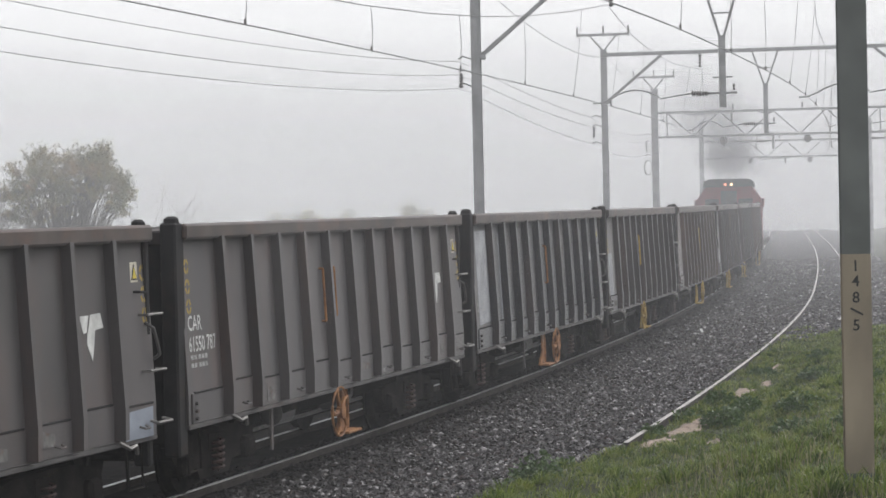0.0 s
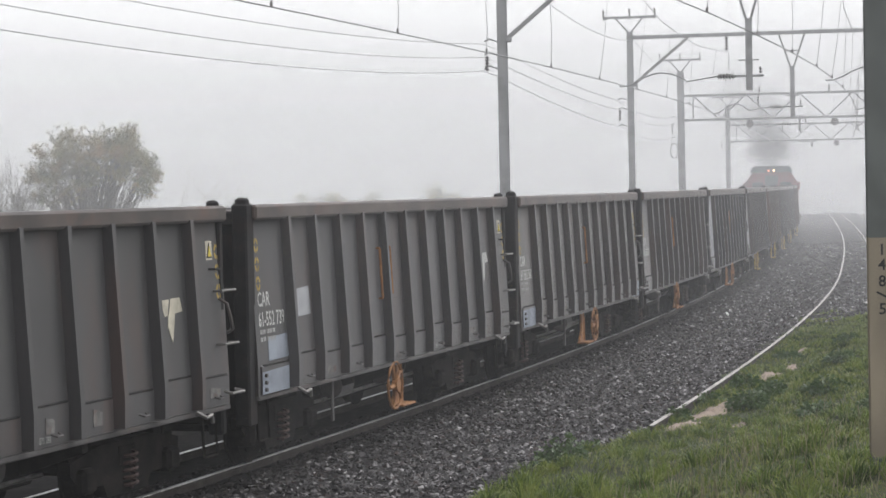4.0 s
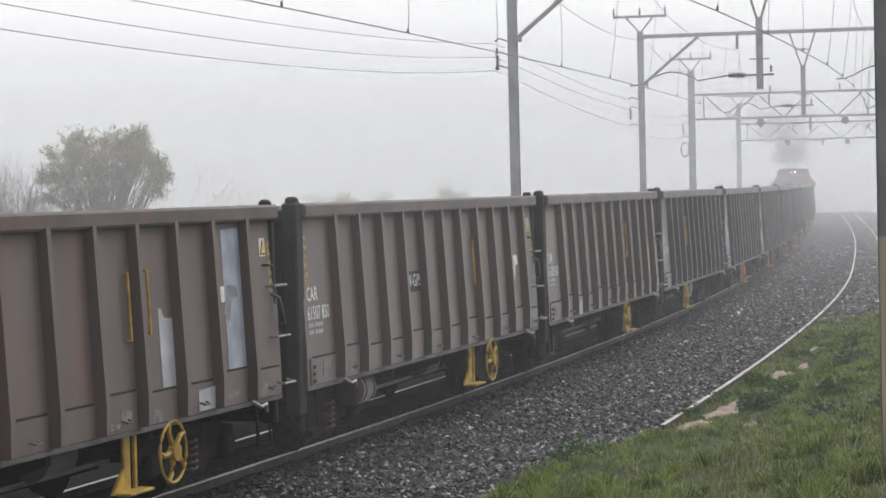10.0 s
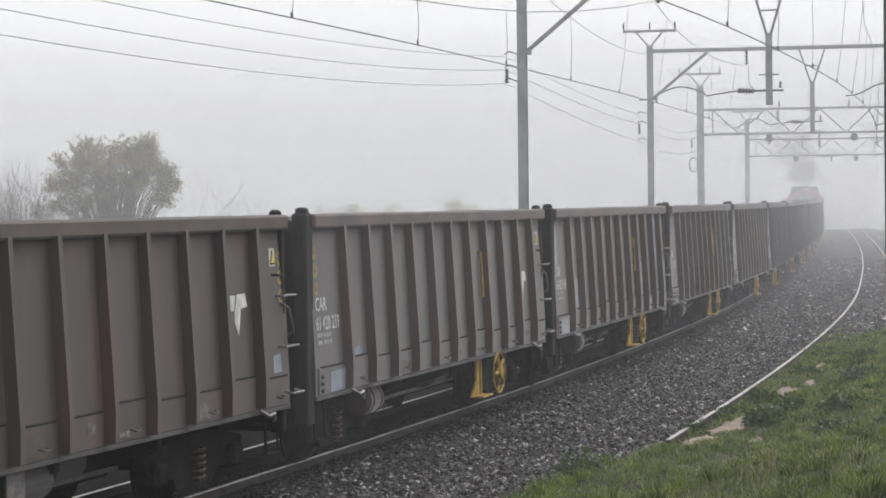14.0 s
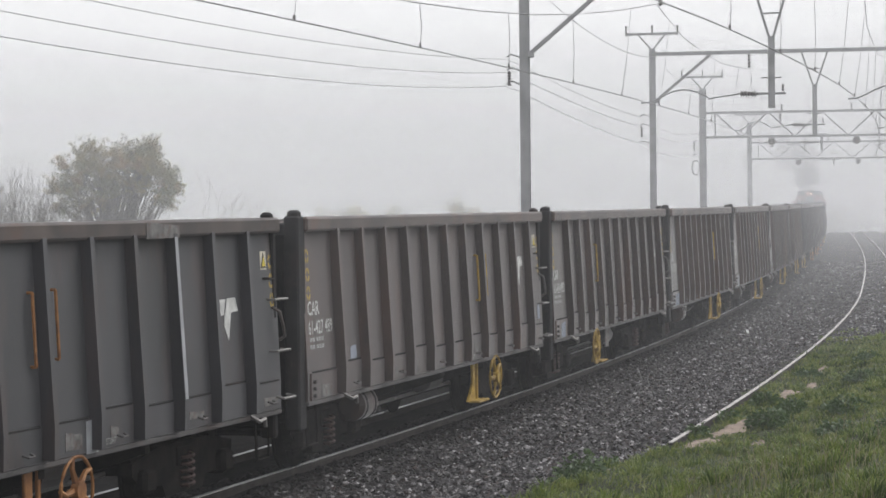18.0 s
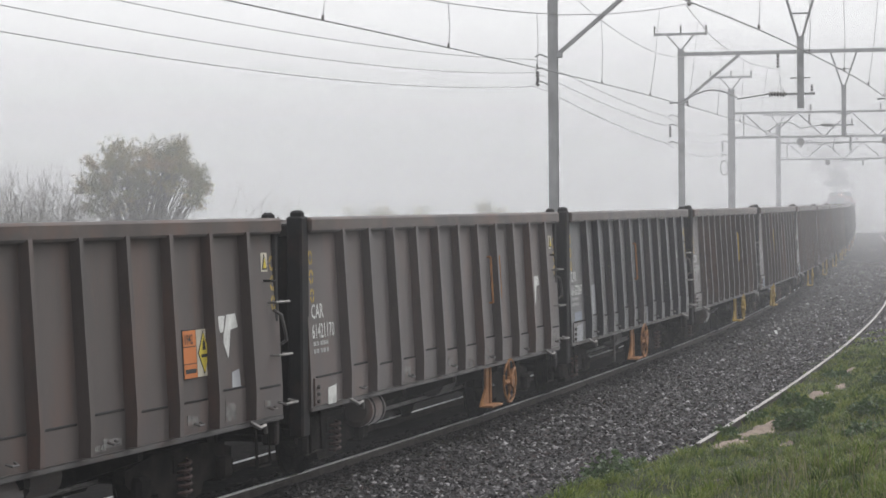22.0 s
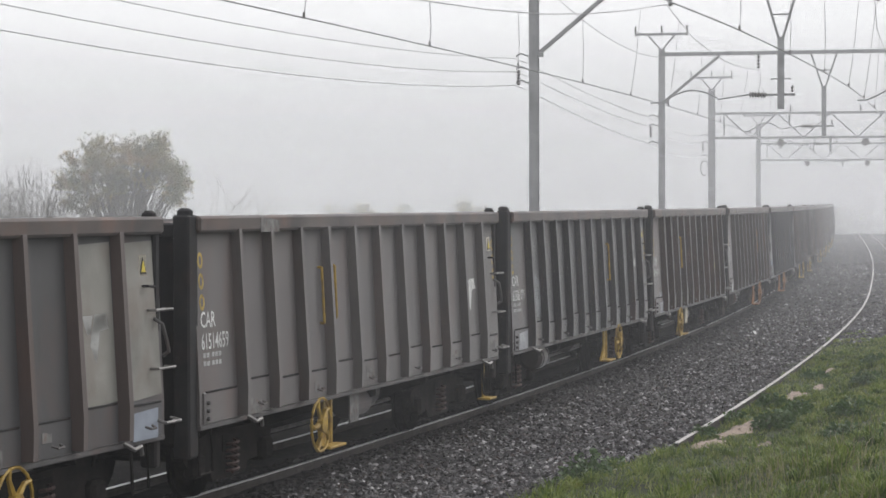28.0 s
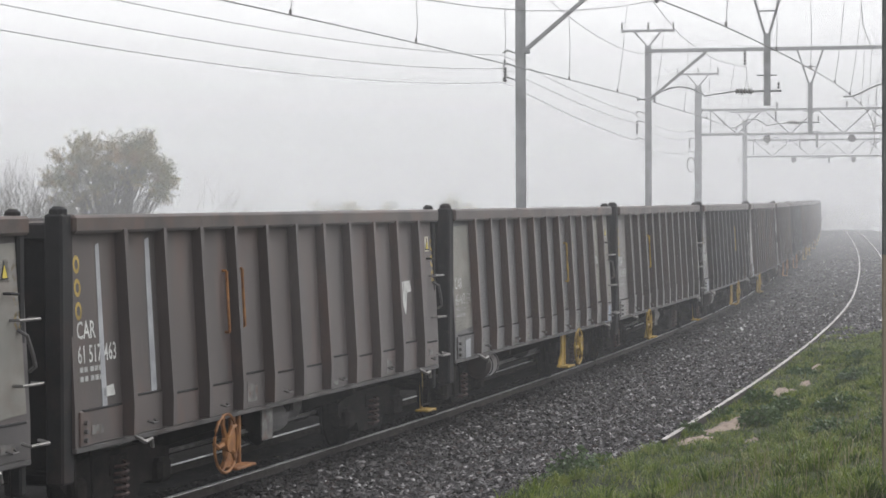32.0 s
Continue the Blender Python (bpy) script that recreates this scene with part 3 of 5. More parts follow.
def weed_clump(s, off, r, h, seed):
    """A low broad-leaved weed: leaves on short arching stems."""
    g = np.random.default_rng(seed)
    t = tagged(new("weed_clump"), "dark green leafy weed growing in the grass beside the rail", "weed", group="weeds on the bank")
    c = along(s, second_rail(s) + off)
    z = float(bank_height(np.array([s]), np.array([second_rail(s) + off]), np.array([c.x]), np.array([c.y]))[0]) 
    n = int(900 * (r / 0.3) ** 2)
    a, q, u = g.uniform(0, 6.28, n), np.sqrt(g.uniform(0, 1, n)), g.uniform(0.1, 1, n)
    ragged = 1 + 0.25 * np.sin(3 * a + seed) + 0.15 * np.sin(5 * a)
    p = np.stack([r * q * ragged * np.cos(a), 1.5 * r * q * ragged * np.sin(a), h * u * (1.05 - 0.75 * q * q) * (1 + 0.2 * np.sin(2 * a))], -1)
    d = np.stack([np.cos(a), np.sin(a), g.normal(0.25, 0.5, n)], -1) + g.normal(0, 0.45, (n, 3))
    d /= np.linalg.norm(d, axis=1)[:, None]
    e = np.cross(d, g.normal(0, 1, (n, 3)))
    e /= np.linalg.norm(e, axis=1)[:, None]
    ln = g.uniform(0.04, 0.09, (n, 1))
    v = np.stack([p, p + 0.5 * d * ln + 0.28 * e * ln, p + d * ln - np.array([0, 0, 0.2]) * ln, p + 0.5 * d * ln - 0.28 * e * ln], 1).reshape(-1, 3)
    part("leaves", np_mesh("leaves", v, np.arange(4 * n).reshape(-1, 4), M["weed"]), None, t)
    b = Build()
    for i in range(14):
        x, y = r * 0.8 * math.cos(2.4 * i) * (i / 14), 1.2 * r * math.sin(2.4 * i) * (i / 14)
        b.tube([(0.3 * x, 0.3 * y, -0.02), (0.7 * x, 0.7 * y, 0.5 * h), (x, y, 0.85 * h)], [0.008, 0.006, 0.003], 4, False)
    part("stems", b, M["weed_stem"], t)
    t.matrix_basis = pose(c.x, c.y, z, 0, 0, -math.degrees(heading(s)))


for i, args in enumerate(((-0.6, -0.44, 0.26, 0.3), (0.6, -0.36, 0.15, 0.18), (5.6, 0.86, 0.26, 0.24), (6.9, 0.95, 0.2, 0.2), (4.2, 0.08, 0.13, 0.16), (6.6, 0.14, 0.16, 0.16), (9.2, 0.35, 0.22, 0.2), (8.2, 0.9, 0.18, 0.18), (12.0, 1.6, 0.24, 0.18), (14.5, 0.5, 0.22, 0.16), (5.6, 1.9, 0.26, 0.2), (2.2, 2.1, 0.2, 0.16), (8.4, 2.6, 0.26, 0.2), (0.2, 3.0, 0.22, 0.17), (17.0, 1.4, 0.25, 0.18))):
    weed_clump(*args, 40 + i)


def sand_patch(s, off, w, l, seed):
    """A low uneven patch of earth that lies over the soil, with its rim sunk into it."""
    g = np.random.default_rng(seed)
    n, rings = 40, 5
    ang = np.linspace(0, 2 * math.pi, n, endpoint=False)
    rad = 1 + 0.2 * np.sin(3 * ang + seed) + 0.14 * np.sin(7 * ang + 2 * seed) + g.normal(0, 0.09, n)
    v, f = [], []
    for k in range(rings + 1):
        q = k / rings
        ss, oo = s + l * 1.25 * q * rad * np.sin(ang), second_rail(s) + off + w * 1.25 * q * rad * np.cos(ang)
        p = line_points(ss, oo, 0.0)
        z = bank_height(ss, oo, p[:, 0], p[:, 1]) + 0.035 * (1 - q ** 3) - 0.02 * q ** 4 + g.normal(0, 0.006, n) * (1 - q)
        v += [tuple(a) for a in np.stack([p[:, 0], p[:, 1], z], -1)]
    f = [(k * n + i, k * n + (i + 1) % n, (k + 1) * n + (i + 1) % n, (k + 1) * n + i) for k in range(rings) for i in range(n)]
    return tagged(part("sand_patch", Build().add(v, f), M["sand"], smooth=True), "bare patch of pale sandy earth in the grass beside the rail", "sand", group="sand patches", kind="structure")


for i, args in enumerate(SAND):
    sand_patch(*args, i + 1)


# ---- tracks ----
def sweep(outline, ss, offset, caps=False):
    n = len(outline)
    rows = []
    for oo, zz in outline:
        rows.append(line_points(ss, np.array([offset(q) for q in ss]) + oo, zz))
    v = np.stack(rows, 1).reshape(-1, 3)
    i = np.arange(len(ss) * n).reshape(len(ss), n)
    j = np.roll(i, -1, 1)
    f = np.stack([i[:-1], j[:-1], j[1:], i[1:]], -1).reshape(-1, 4)
    return v, f


RAIL_SIDE = [(-0.055, -0.15), (0.055, -0.15), (0.055, -0.138), (0.009, -0.12), (0.009, -0.04), (0.032, -0.03), (0.032, -0.006), (-0.032, -0.006), (-0.032, -0.03), (-0.009, -0.04), (-0.009, -0.12), (-0.055, -0.138)]
RAIL_TOP = [(-0.031, -0.008), (0.031, -0.008), (0.028, 0.0), (-0.028, 0.0)]


def railway(name, centre, s0, s1, top, label, start=None):
    t = tagged(new(name), label, "railway track", kind="structure")
    for sd in (-1, 1):
        ss = np.concatenate([np.arange(s0 if start is None else start[sd > 0], 110, 1.0), np.arange(110, s1, 6.0)])
        off = lambda q, sd=sd: centre(q) + sd * 0.565
        r = part("rail", np_mesh("rail", *sweep(RAIL_SIDE, ss, off), M["railside"]), None, t)
        part("rail_head", np_mesh("rail_head", *sweep(RAIL_TOP, ss, off), top), None, r, "shiny worn running surface")
    return t


first_track = railway("railway_track", lambda q: 0.0, -200, 400, M["rail"], "narrow-gauge running track with rusty rails, under the train")
second_track = railway("railway_track", second, -30, 400, M["rail_disused"], "narrow-gauge second track half buried in grass, with a pale rail", (2.6, 31))


def sleepers(t, centre, s0, s1, z):
    me = Build().box((0, 0, 0), (2.1, 0.24, 0.16), 0.02).mesh("sleeper", M["sleeper"])
    s = s0
    while s < s1:
        ob = new("sleeper", me)
        ob.parent = t
        p = along(s, centre(s))
        ob.matrix_local = pose(p.x, p.y, z, 0, 0, -math.degrees(heading(s)))
        s += 0.68


# ---- overhead line ----
def steel_bar(b, p, q, w, d=None):
    """A flat-sided bar from p to q."""
    p, q = Vector(p), Vector(q)
    v = q - p
    m = v.to_track_quat("Z", "Y").to_matrix()
    return b.box((p + q) / 2, (w, d or w, v.length), 0.004, m)


def h_mast(b, x, y, z0, z1, w, turn):
    """A rolled H section standing on end."""
    m = Matrix.Rotation(turn, 3, "Z")
    e, f, g = w / 2, w / 2 - 0.016, 0.007
    out = [(-e, -e), (e, -e), (e, -f), (g, -f), (g, f), (e, f), (e, e), (-e, e), (-e, f), (-g, f), (-g, -f), (-e, -f)]
    out = [m @ Vector((u, v, 0)) for u, v in out]
    b.prism([(x + q.x, y + q.y) for q in out], z0, z1, "z")
    return b


def insulator(b, p, q, r, n=6):
    p, q = Vector(p), Vector(q)
    pts, rs = [p], [r * 0.4]
    for i in range(n):
        for f, k in ((0.15, 0.45), (0.5, 1.0), (0.85, 0.45)):
            pts.append(p.lerp(q, (i + f) / n))
            rs.append(r * k)
    b.tube(pts + [q], rs + [r * 0.4], 8)
    return b


# s of the portal, offset of its left mast, beam height, lattice depth, mast width, drop offsets, mast top
PORTALS = (
    dict(steel="mast", s=24.5, o=-2.66, span=10.6, z=7.9, lattice=0.0, w=0.2, drops=(2.9, 7.5), top=8.6, low=5.08, antler=False, deep=False),
    dict(steel="mast", s=46.4, o=-2.63, span=10.4, z=7.78, lattice=0.0, w=0.19, drops=(2.5, 7.2), top=7.95, low=5.12, antler=True, deep=True),
    dict(steel="mast", s=67.0, o=-2.7, span=9.6, z=6.68, lattice=1.0, w=0.27, drops=(2.1, 6.7), top=7.68, low=5.1, antler=True, deep=False),
    dict(steel="mast", s=106.0, o=-2.7, span=9.6, z=6.45, lattice=0.95, w=0.27, drops=(2.1, 6.7), top=7.6, low=5.1, antler=True, deep=False),
)


def portal(p):
    steel = M[p["steel"]]
    s, o, z, span = p["s"], p["o"], p["z"], p["span"]
    t = tagged(new("catenary_portal"), ("lattice girder" if p["lattice"] else "plain beam") + " portal of grey steel masts carrying the overhead wires", "catenary portal", group="catenary portals")
    c = along(s, o)
    th = heading(s)
    across, fwd = Vector((math.cos(th), -math.sin(th), 0)), Vector((math.sin(th), math.cos(th), 0))
    at = lambda a, h, f=0.0: c + across * a + fwd * f + Vector((0, 0, h))
    for a in (0, span):
        q = at(a, 0)
        part("mast", h_mast(Build(), q.x, q.y, -0.7, p["top"], p["w"], -th), steel, t)
    if not p["lattice"]:
        part("beam", steel_bar(Build(), at(0, z), at(span, z), 0.13, 0.12), steel, t)
        for a0, a1 in ((0.1, 1.85), (span - 0.1, span - 1.85)):
            part("strut", steel_bar(Build(), at(a0, z - 1.5), at(a1, z - 0.06), 0.09, 0.09), steel, t)
            part("bracket_plate", Build().box(at(a0 * 1.2 if a0 < 1 else a0 - 0.02, z - 1.52), (0.2, 0.16, 0.1), 0.01), steel, t)
    else:
        for zz in (z, z - p["lattice"]):
            part("chord", steel_bar(Build(), at(0, zz), at(span, zz), 0.09, 0.1), steel, t)
        n = 8
        for i in range(n):
            a0, a1 = 0.5 + (span - 1) * i / n, 0.5 + (span - 1) * (i + 1) / n
            h0, h1 = (z, z - p["lattice"]) if i % 2 == 0 else (z - p["lattice"], z)
            part("lattice_bar", steel_bar(Build(), at(a0, h0), at(a1, h1), 0.05), steel, t)
        for a in (0.5, span - 0.5):
            part("lattice_post", steel_bar(Build(), at(a, z), at(a, z - p["lattice"]), 0.05), steel, t)
        for a in (2.8, 6.2):
            part("lamp_disc", Build().tube([at(a, z - p["lattice"] - 0.2, -0.06), at(a, z - p["lattice"] - 0.2, 0.06)], 0.16, 14), M["insul"], t)
        for a in (3.2, 6.0):
            part("pin_insulator", insulator(Build(), at(a, z + 0.05), at(a, z + 0.3), 0.07, 3), M["insul"], t)
    if p["antler"]:
        h = p["top"]
        b = part("crossarm", steel_bar(Build(), at(-0.85, h + 0.48), at(0.82, h + 0.48), 0.07, 0.08), steel, t)
        for a in (-0.45, 0.42):
            part("arm_brace", steel_bar(Build(), at(0, h - 0.05), at(a, h + 0.46), 0.05), steel, t)
        for a in (-0.84, 0.0, 0.81):
            part("pin", Build().tube([at(a, h + 0.42), at(a, h + 0.75)], 0.03, 6), M["insul"], t)
    # drop frames with their registration arms
    for a, track in zip(p["drops"], (0.0, second(s))):
        a = a - o
        lift = z - p["lattice"]
        if not p["lattice"]:
            vz = z - (1.12 if p["deep"] else 1.28)
            for sd in (-1, 1):
                part("drop_fork", steel_bar(Build(), at(a + sd * 0.4, z - 0.05), at(a + sd * 0.04, vz), 0.055), steel, t)
            part("fork_tie", steel_bar(Build(), at(a - 0.22, vz + 0.55), at(a + 0.22, vz + 0.55), 0.035), steel, t)
            lift = vz + 0.05
        part("drop_post", steel_bar(Build(), at(a, lift), at(a, p["low"]), 0.14 if not p["lattice"] else 0.1), steel, t)
        hz = p["low"] + 0.32
        part("drop_crossbar", steel_bar(Build(), at(a - 0.22, hz + 0.35), at(a + 0.22, hz + 0.35), 0.03), steel, t)
        part("arm_bar", steel_bar(Build(), at(a - 0.32, hz), at(a + 0.32, hz), 0.1, 0.05), steel, t)
        part("arm_insulator", insulator(Build(), at(a - 0.7, hz + 0.01), at(a - 0.32, hz), 0.085), M["insul"], t)
        part("small_insulator", insulator(Build(), at(a + 0.25, hz + 0.05), at(a + 0.25, hz + 0.2), 0.04, 2), M["insul"], t)
        w0 = track - o
        b = Build().tube([at(a - 0.7, hz + 0.01), at(a - 1.4, hz - 0.09)], 0.018, 6)
        part("registration_rod", b, steel, t)
        bow = [at(a - 1.4 - (a - 1.4 - w0) * f, hz - 0.09 + 0.24 * math.sin(math.pi * min(1, f * 1.15 + 0.05)) - 0.06 * f) for f in np.linspace(0, 1, 9)]
        part("registration_arm", Build().tube(bow, 0.02, 6), steel, t)
        part("hanger_insulator", insulator(Build(), at(w0 + 0.45, z - 0.5), at(w0 + 0.45, z - 0.06), 0.07, 4), M["insul"], t)
    # feeder brackets on the outer side
    zs = (6.36, 6.06, 5.75) if s < 40 else (5.8, 5.5, 4.95)
    for i, h in enumerate(zs):
        part("feeder_bracket", Build().tube([at(-0.08, h - 0.03), at(-0.3, h + 0.06), at(-0.42, h)], 0.02, 6), steel, t)
    part("feeder_insulator", insulator(Build(), at(-0.36, zs[1] - 0.02), at(-0.36, zs[1] - 0.36), 0.06, 5), M["insul"], t)
    if s > 60 and s < 80:
        ring = [at(-0.3 + 0.16 * math.cos(g), 4.45 + 0.3 * math.sin(g)) for g in np.linspace(0, 2 * math.pi, 17)]
        part("coiled_cable", Build().tube(ring, 0.025, 6), M["insul"], t)
    return t


for p in PORTALS:
    portal(p)


def wire(name, pts, r, label):
    return tagged(part(name, Build().tube(pts, r, 5), M["wire_light" if name == "feeder_wire" else "wire"]), label, "wire", group="overhead wires")


SPANS = [(-28.0, 24.5), (24.5, 46.4), (46.4, 67.0), (67.0, 106.0), (106.0, 150.0)]


def catenary(centre, zc, zm):
    a = 0.0024
    hung = lambda s: float(np.interp(s, (24.5, 46.4, 67.0), (zm, zm - 0.22, zm - 0.22)))
    aside = lambda s: float(np.interp(s, (18, 24.5, 31, 40, 46.4, 53, 67.0), (0.0, 0.36, 0.12, 0.12, 0.5, 0.1, 0.1)))
    pts = [along(s, centre(s), zc) for s in np.arange(-28, 150, 2.0)]
    wire("contact_wire", pts, 0.0095, "taut copper contact wire over the track")
    pts = []
    for s0, s1 in SPANS:
        for s in np.linspace(s0, s1, 15):
            pts.append(along(s, centre(s) + aside(s), hung(s) - a * (s1 - s) * (s - s0)))
    wire("messenger_wire", [q for i, q in enumerate(pts) if i == 0 or (q - pts[i - 1]).length > 0.01], 0.0085, "sagging messenger wire that carries the contact wire")
    for s0, s1 in SPANS[:4]:
        n = max(3, int((s1 - s0) / 5))
        for i in range(n):
            s = s0 + (s1 - s0) * (i + 0.5) / n
            top = along(s, centre(s) + aside(s), hung(s) - a * (s1 - s) * (s - s0))
            low = along(s, centre(s), zc)
            d = tagged(new("dropper"), "thin dropper wire with a clamp on the contact wire", "wire", group="droppers")
            part("strand", Build().tube([top, low.lerp(top, 0.45) + Vector((0.02, 0, 0)), low], 0.005, 4), M["wire"], d)
            part("clamp", Build().box(low + Vector((0, 0, 0.03)), (0.035, 0.05, 0.08), 0.008), M["insul"], d)


catenary(lambda s: 0.0, 5.3, 7.45)
catenary(lambda s: float(np.interp(s, (-28, 5, 22, 46.4, 150), (3.9, 4.52, 4.57, 4.42, 4.28))), 5.42, 7.62)
for i, (z1, z2) in enumerate(((6.36, 5.8), (6.06, 5.5), (5.75, 4.95))):
    a = (0.00138, 0.0015, 0.0015)[i]
    pts = [along(s, -3.12, z1 - 0.05 - a * (-17 - s) * (s + 59)) for s in np.linspace(-59, -18, 12)]
    pts += [along(s, -3.12, z1 - 0.05 - a * (24.5 - s) * (s + 17)) for s in np.linspace(-17, 24.5, 22)]
    pts += [along(s, -3.12, z1 + (z2 - z1) * (s - 24.5) / 21.9 - 0.0013 * (46.4 - s) * (s - 24.5)) for s in np.linspace(26, 46.4, 10)]
    pts += [along(s, -3.12, z2 - 0.002 * (67 - s) * (s - 46.4)) for s in np.linspace(48, 67, 8)]
    wire("feeder_wire", pts, 0.0075, "slack feeder wire strung along the outer side of the masts")
pts = [along(s, -2.5, 8.0 - 0.3 * (s - 24.5) / 21.9 - 0.004 * (46.4 - s) * (s - 24.5)) for s in np.linspace(24.5, 46.4, 12)]
pts += [along(s, -2.5, 7.7 - 0.004 * (67 - s) * (s - 46.4)) for s in np.linspace(48, 67, 10)]
wire("earth_wire", pts, 0.008, "thin earth wire hung between the mast tops")


# ---- kilometre mast beside the bank ----
def kilometre_mast():
    x, y, w = 3.275, 18.0, 0.225
    t = tagged(new("kilometre_mast"), "dark green steel mast with cream band and black kilometre figures", "mast")
    turn = math.radians(-6)
    for name, z0, z1, m in (("upper_shaft", 2.56, 9.0, "post"), ("painted_band", 0.82, 2.56, "postcream"), ("lower_shaft", 0.0, 0.82, "post")):
        part(name, h_mast(Build(), x, y, z0, z1, w, turn), M[m], t)
    for ch, z in (("1", 2.425), ("4", 2.305), ("8", 2.175), ("/", 2.055), ("5", 1.955)):
        m = pose(x - 0.005, y, z) @ Matrix.Rotation(turn, 4, "Z") @ pose(-0.035, -w / 2 - 0.004, 0, 90, 0, 0)
        if ch == "/":
            b = Build().box((0, 0, 0), (0.016, 0.11, 0.002))
            g = part("figure", b, M["black"], t, "black painted stroke")
            g.matrix_local = m @ pose(0.035, 0.05, 0, 0, 0, 62)
        else:
            letters("figure", ch, 0.125, M["black"], t, m, "black stencilled figure")


kilometre_mast()


# ---- wagons ----
# local x runs ahead, y to the left, z up from the rail heads; x = place behind the leading gap less 5.6
X0, X1 = -5.17, 5.12
STAKES = [-4.2 + 0.845 * i for i in range(11)]
Z_TOP, Z_RIM, Z_LEDGE, Z_SILL = 2.895, 2.735, 1.20, 0.88


def side_y(z):
    """Half width of the body at height z: the walls lean out downwards."""
    return 1.30 + 0.075 * (Z_RIM - max(z, Z_LEDGE)) / (Z_RIM - Z_LEDGE)


def stake_mesh():
    b = Build()
    w0, w1, d0, d1 = 0.044, 0.05, 0.1, 0.118
    y0, y1 = side_y(Z_RIM), side_y(Z_LEDGE)
    zb = Z_SILL + 0.05
    ring = lambda w, y, d, z: [(-w, -y + 0.01, z), (-w * 0.8, -y - d, z), (w * 0.8, -y - d, z), (w, -y + 0.01, z)]
    v = ring(w0, y0, d0, Z_RIM + 0.03) + ring(w1, y1, d1, Z_LEDGE) + ring(w1, y1, d1 * 0.95, zb)
    f = []
    for k in (0, 4):
        f += [(k + i, k + (i + 1) % 4, k + 4 + (i + 1) % 4, k + 4 + i) for i in range(4)]
    f += [(0, 1, 2, 3), (11, 10, 9, 8)]
    b.add(v, f)
    return b


def wheel_disc(b, y0, y1, r, z=0.0, n=20):
    b.tube([(0, y0, z), (0, y1, z)], r, n)
    return b


def make_bogie(parent, x):
    bogie = new("bogie")
    bogie.parent = parent
    bogie.matrix_local = pose(x, 0, 0)
    for sd in (-1, 1):
        y = sd * 0.93
        out = [(-1.15, 0.5), (-1.15, 0.62), (-0.55, 0.72), (0.55, 0.72), (1.15, 0.62), (1.15, 0.5), (0.95, 0.36), (0.5, 0.34), (0.42, 0.22), (-0.42, 0.22), (-0.5, 0.34), (-0.95, 0.36)]
        fr = part("side_frame", Build().prism(out, y - 0.06, y + 0.06, "y"), M["under"], bogie)
        coil = [(0.08 * math.cos(g), y + sd * 0.08 + 0.08 * math.sin(g), 0.26 + 0.34 * g / (2 * math.pi * 5)) for g in np.linspace(0, 2 * math.pi * 5, 51)]
        part("coil_spring", Build().tube(coil, 0.018, 5), M["spring"], bogie, "rusty coil spring")
        for xx in (-0.9, 0.9):
            part("axle_box", Build().box((xx, y + sd * 0.07, 0.43), (0.26, 0.16, 0.24), 0.04), M["under"], bogie)
            part("hanger", Build().prism([(xx - 0.3, 0.78), (xx - 0.12, 0.78), (xx + 0.02, 0.3), (xx - 0.06, 0.3)], y + sd * 0.02 - 0.02, y + sd * 0.02 + 0.12, "y"), M["under"], bogie)
    part("bolster", Build().box((0, 0, 0.58), (0.4, 2.0, 0.22), 0.03), M["under"], bogie)
    for xx in (-0.9, 0.9):
        b = Build()
        b.tube([(0, -0.85, 0), (0, 0.85, 0)], 0.07, 10)
        for sd in (-1, 1):
            b.tube([(0, sd * 0.49, 0), (0, sd * 0.52, 0), (0, sd * 0.53, 0), (0, sd * 0.63, 0)], [0.45, 0.45, 0.42, 0.41], 24)
            for k in range(5):
                g = 2 * math.pi * k / 5
                b.tube([(0.24 * math.cos(g), sd * 0.62, 0.24 * math.sin(g)), (0.24 * math.cos(g), sd * 0.64, 0.24 * math.sin(g))], 0.06, 8)
        w = part("wheelset", b, M["under"], bogie, "steel wheels on an axle")
        w.matrix_local = pose(xx, 0, 0.42)
    return bogie


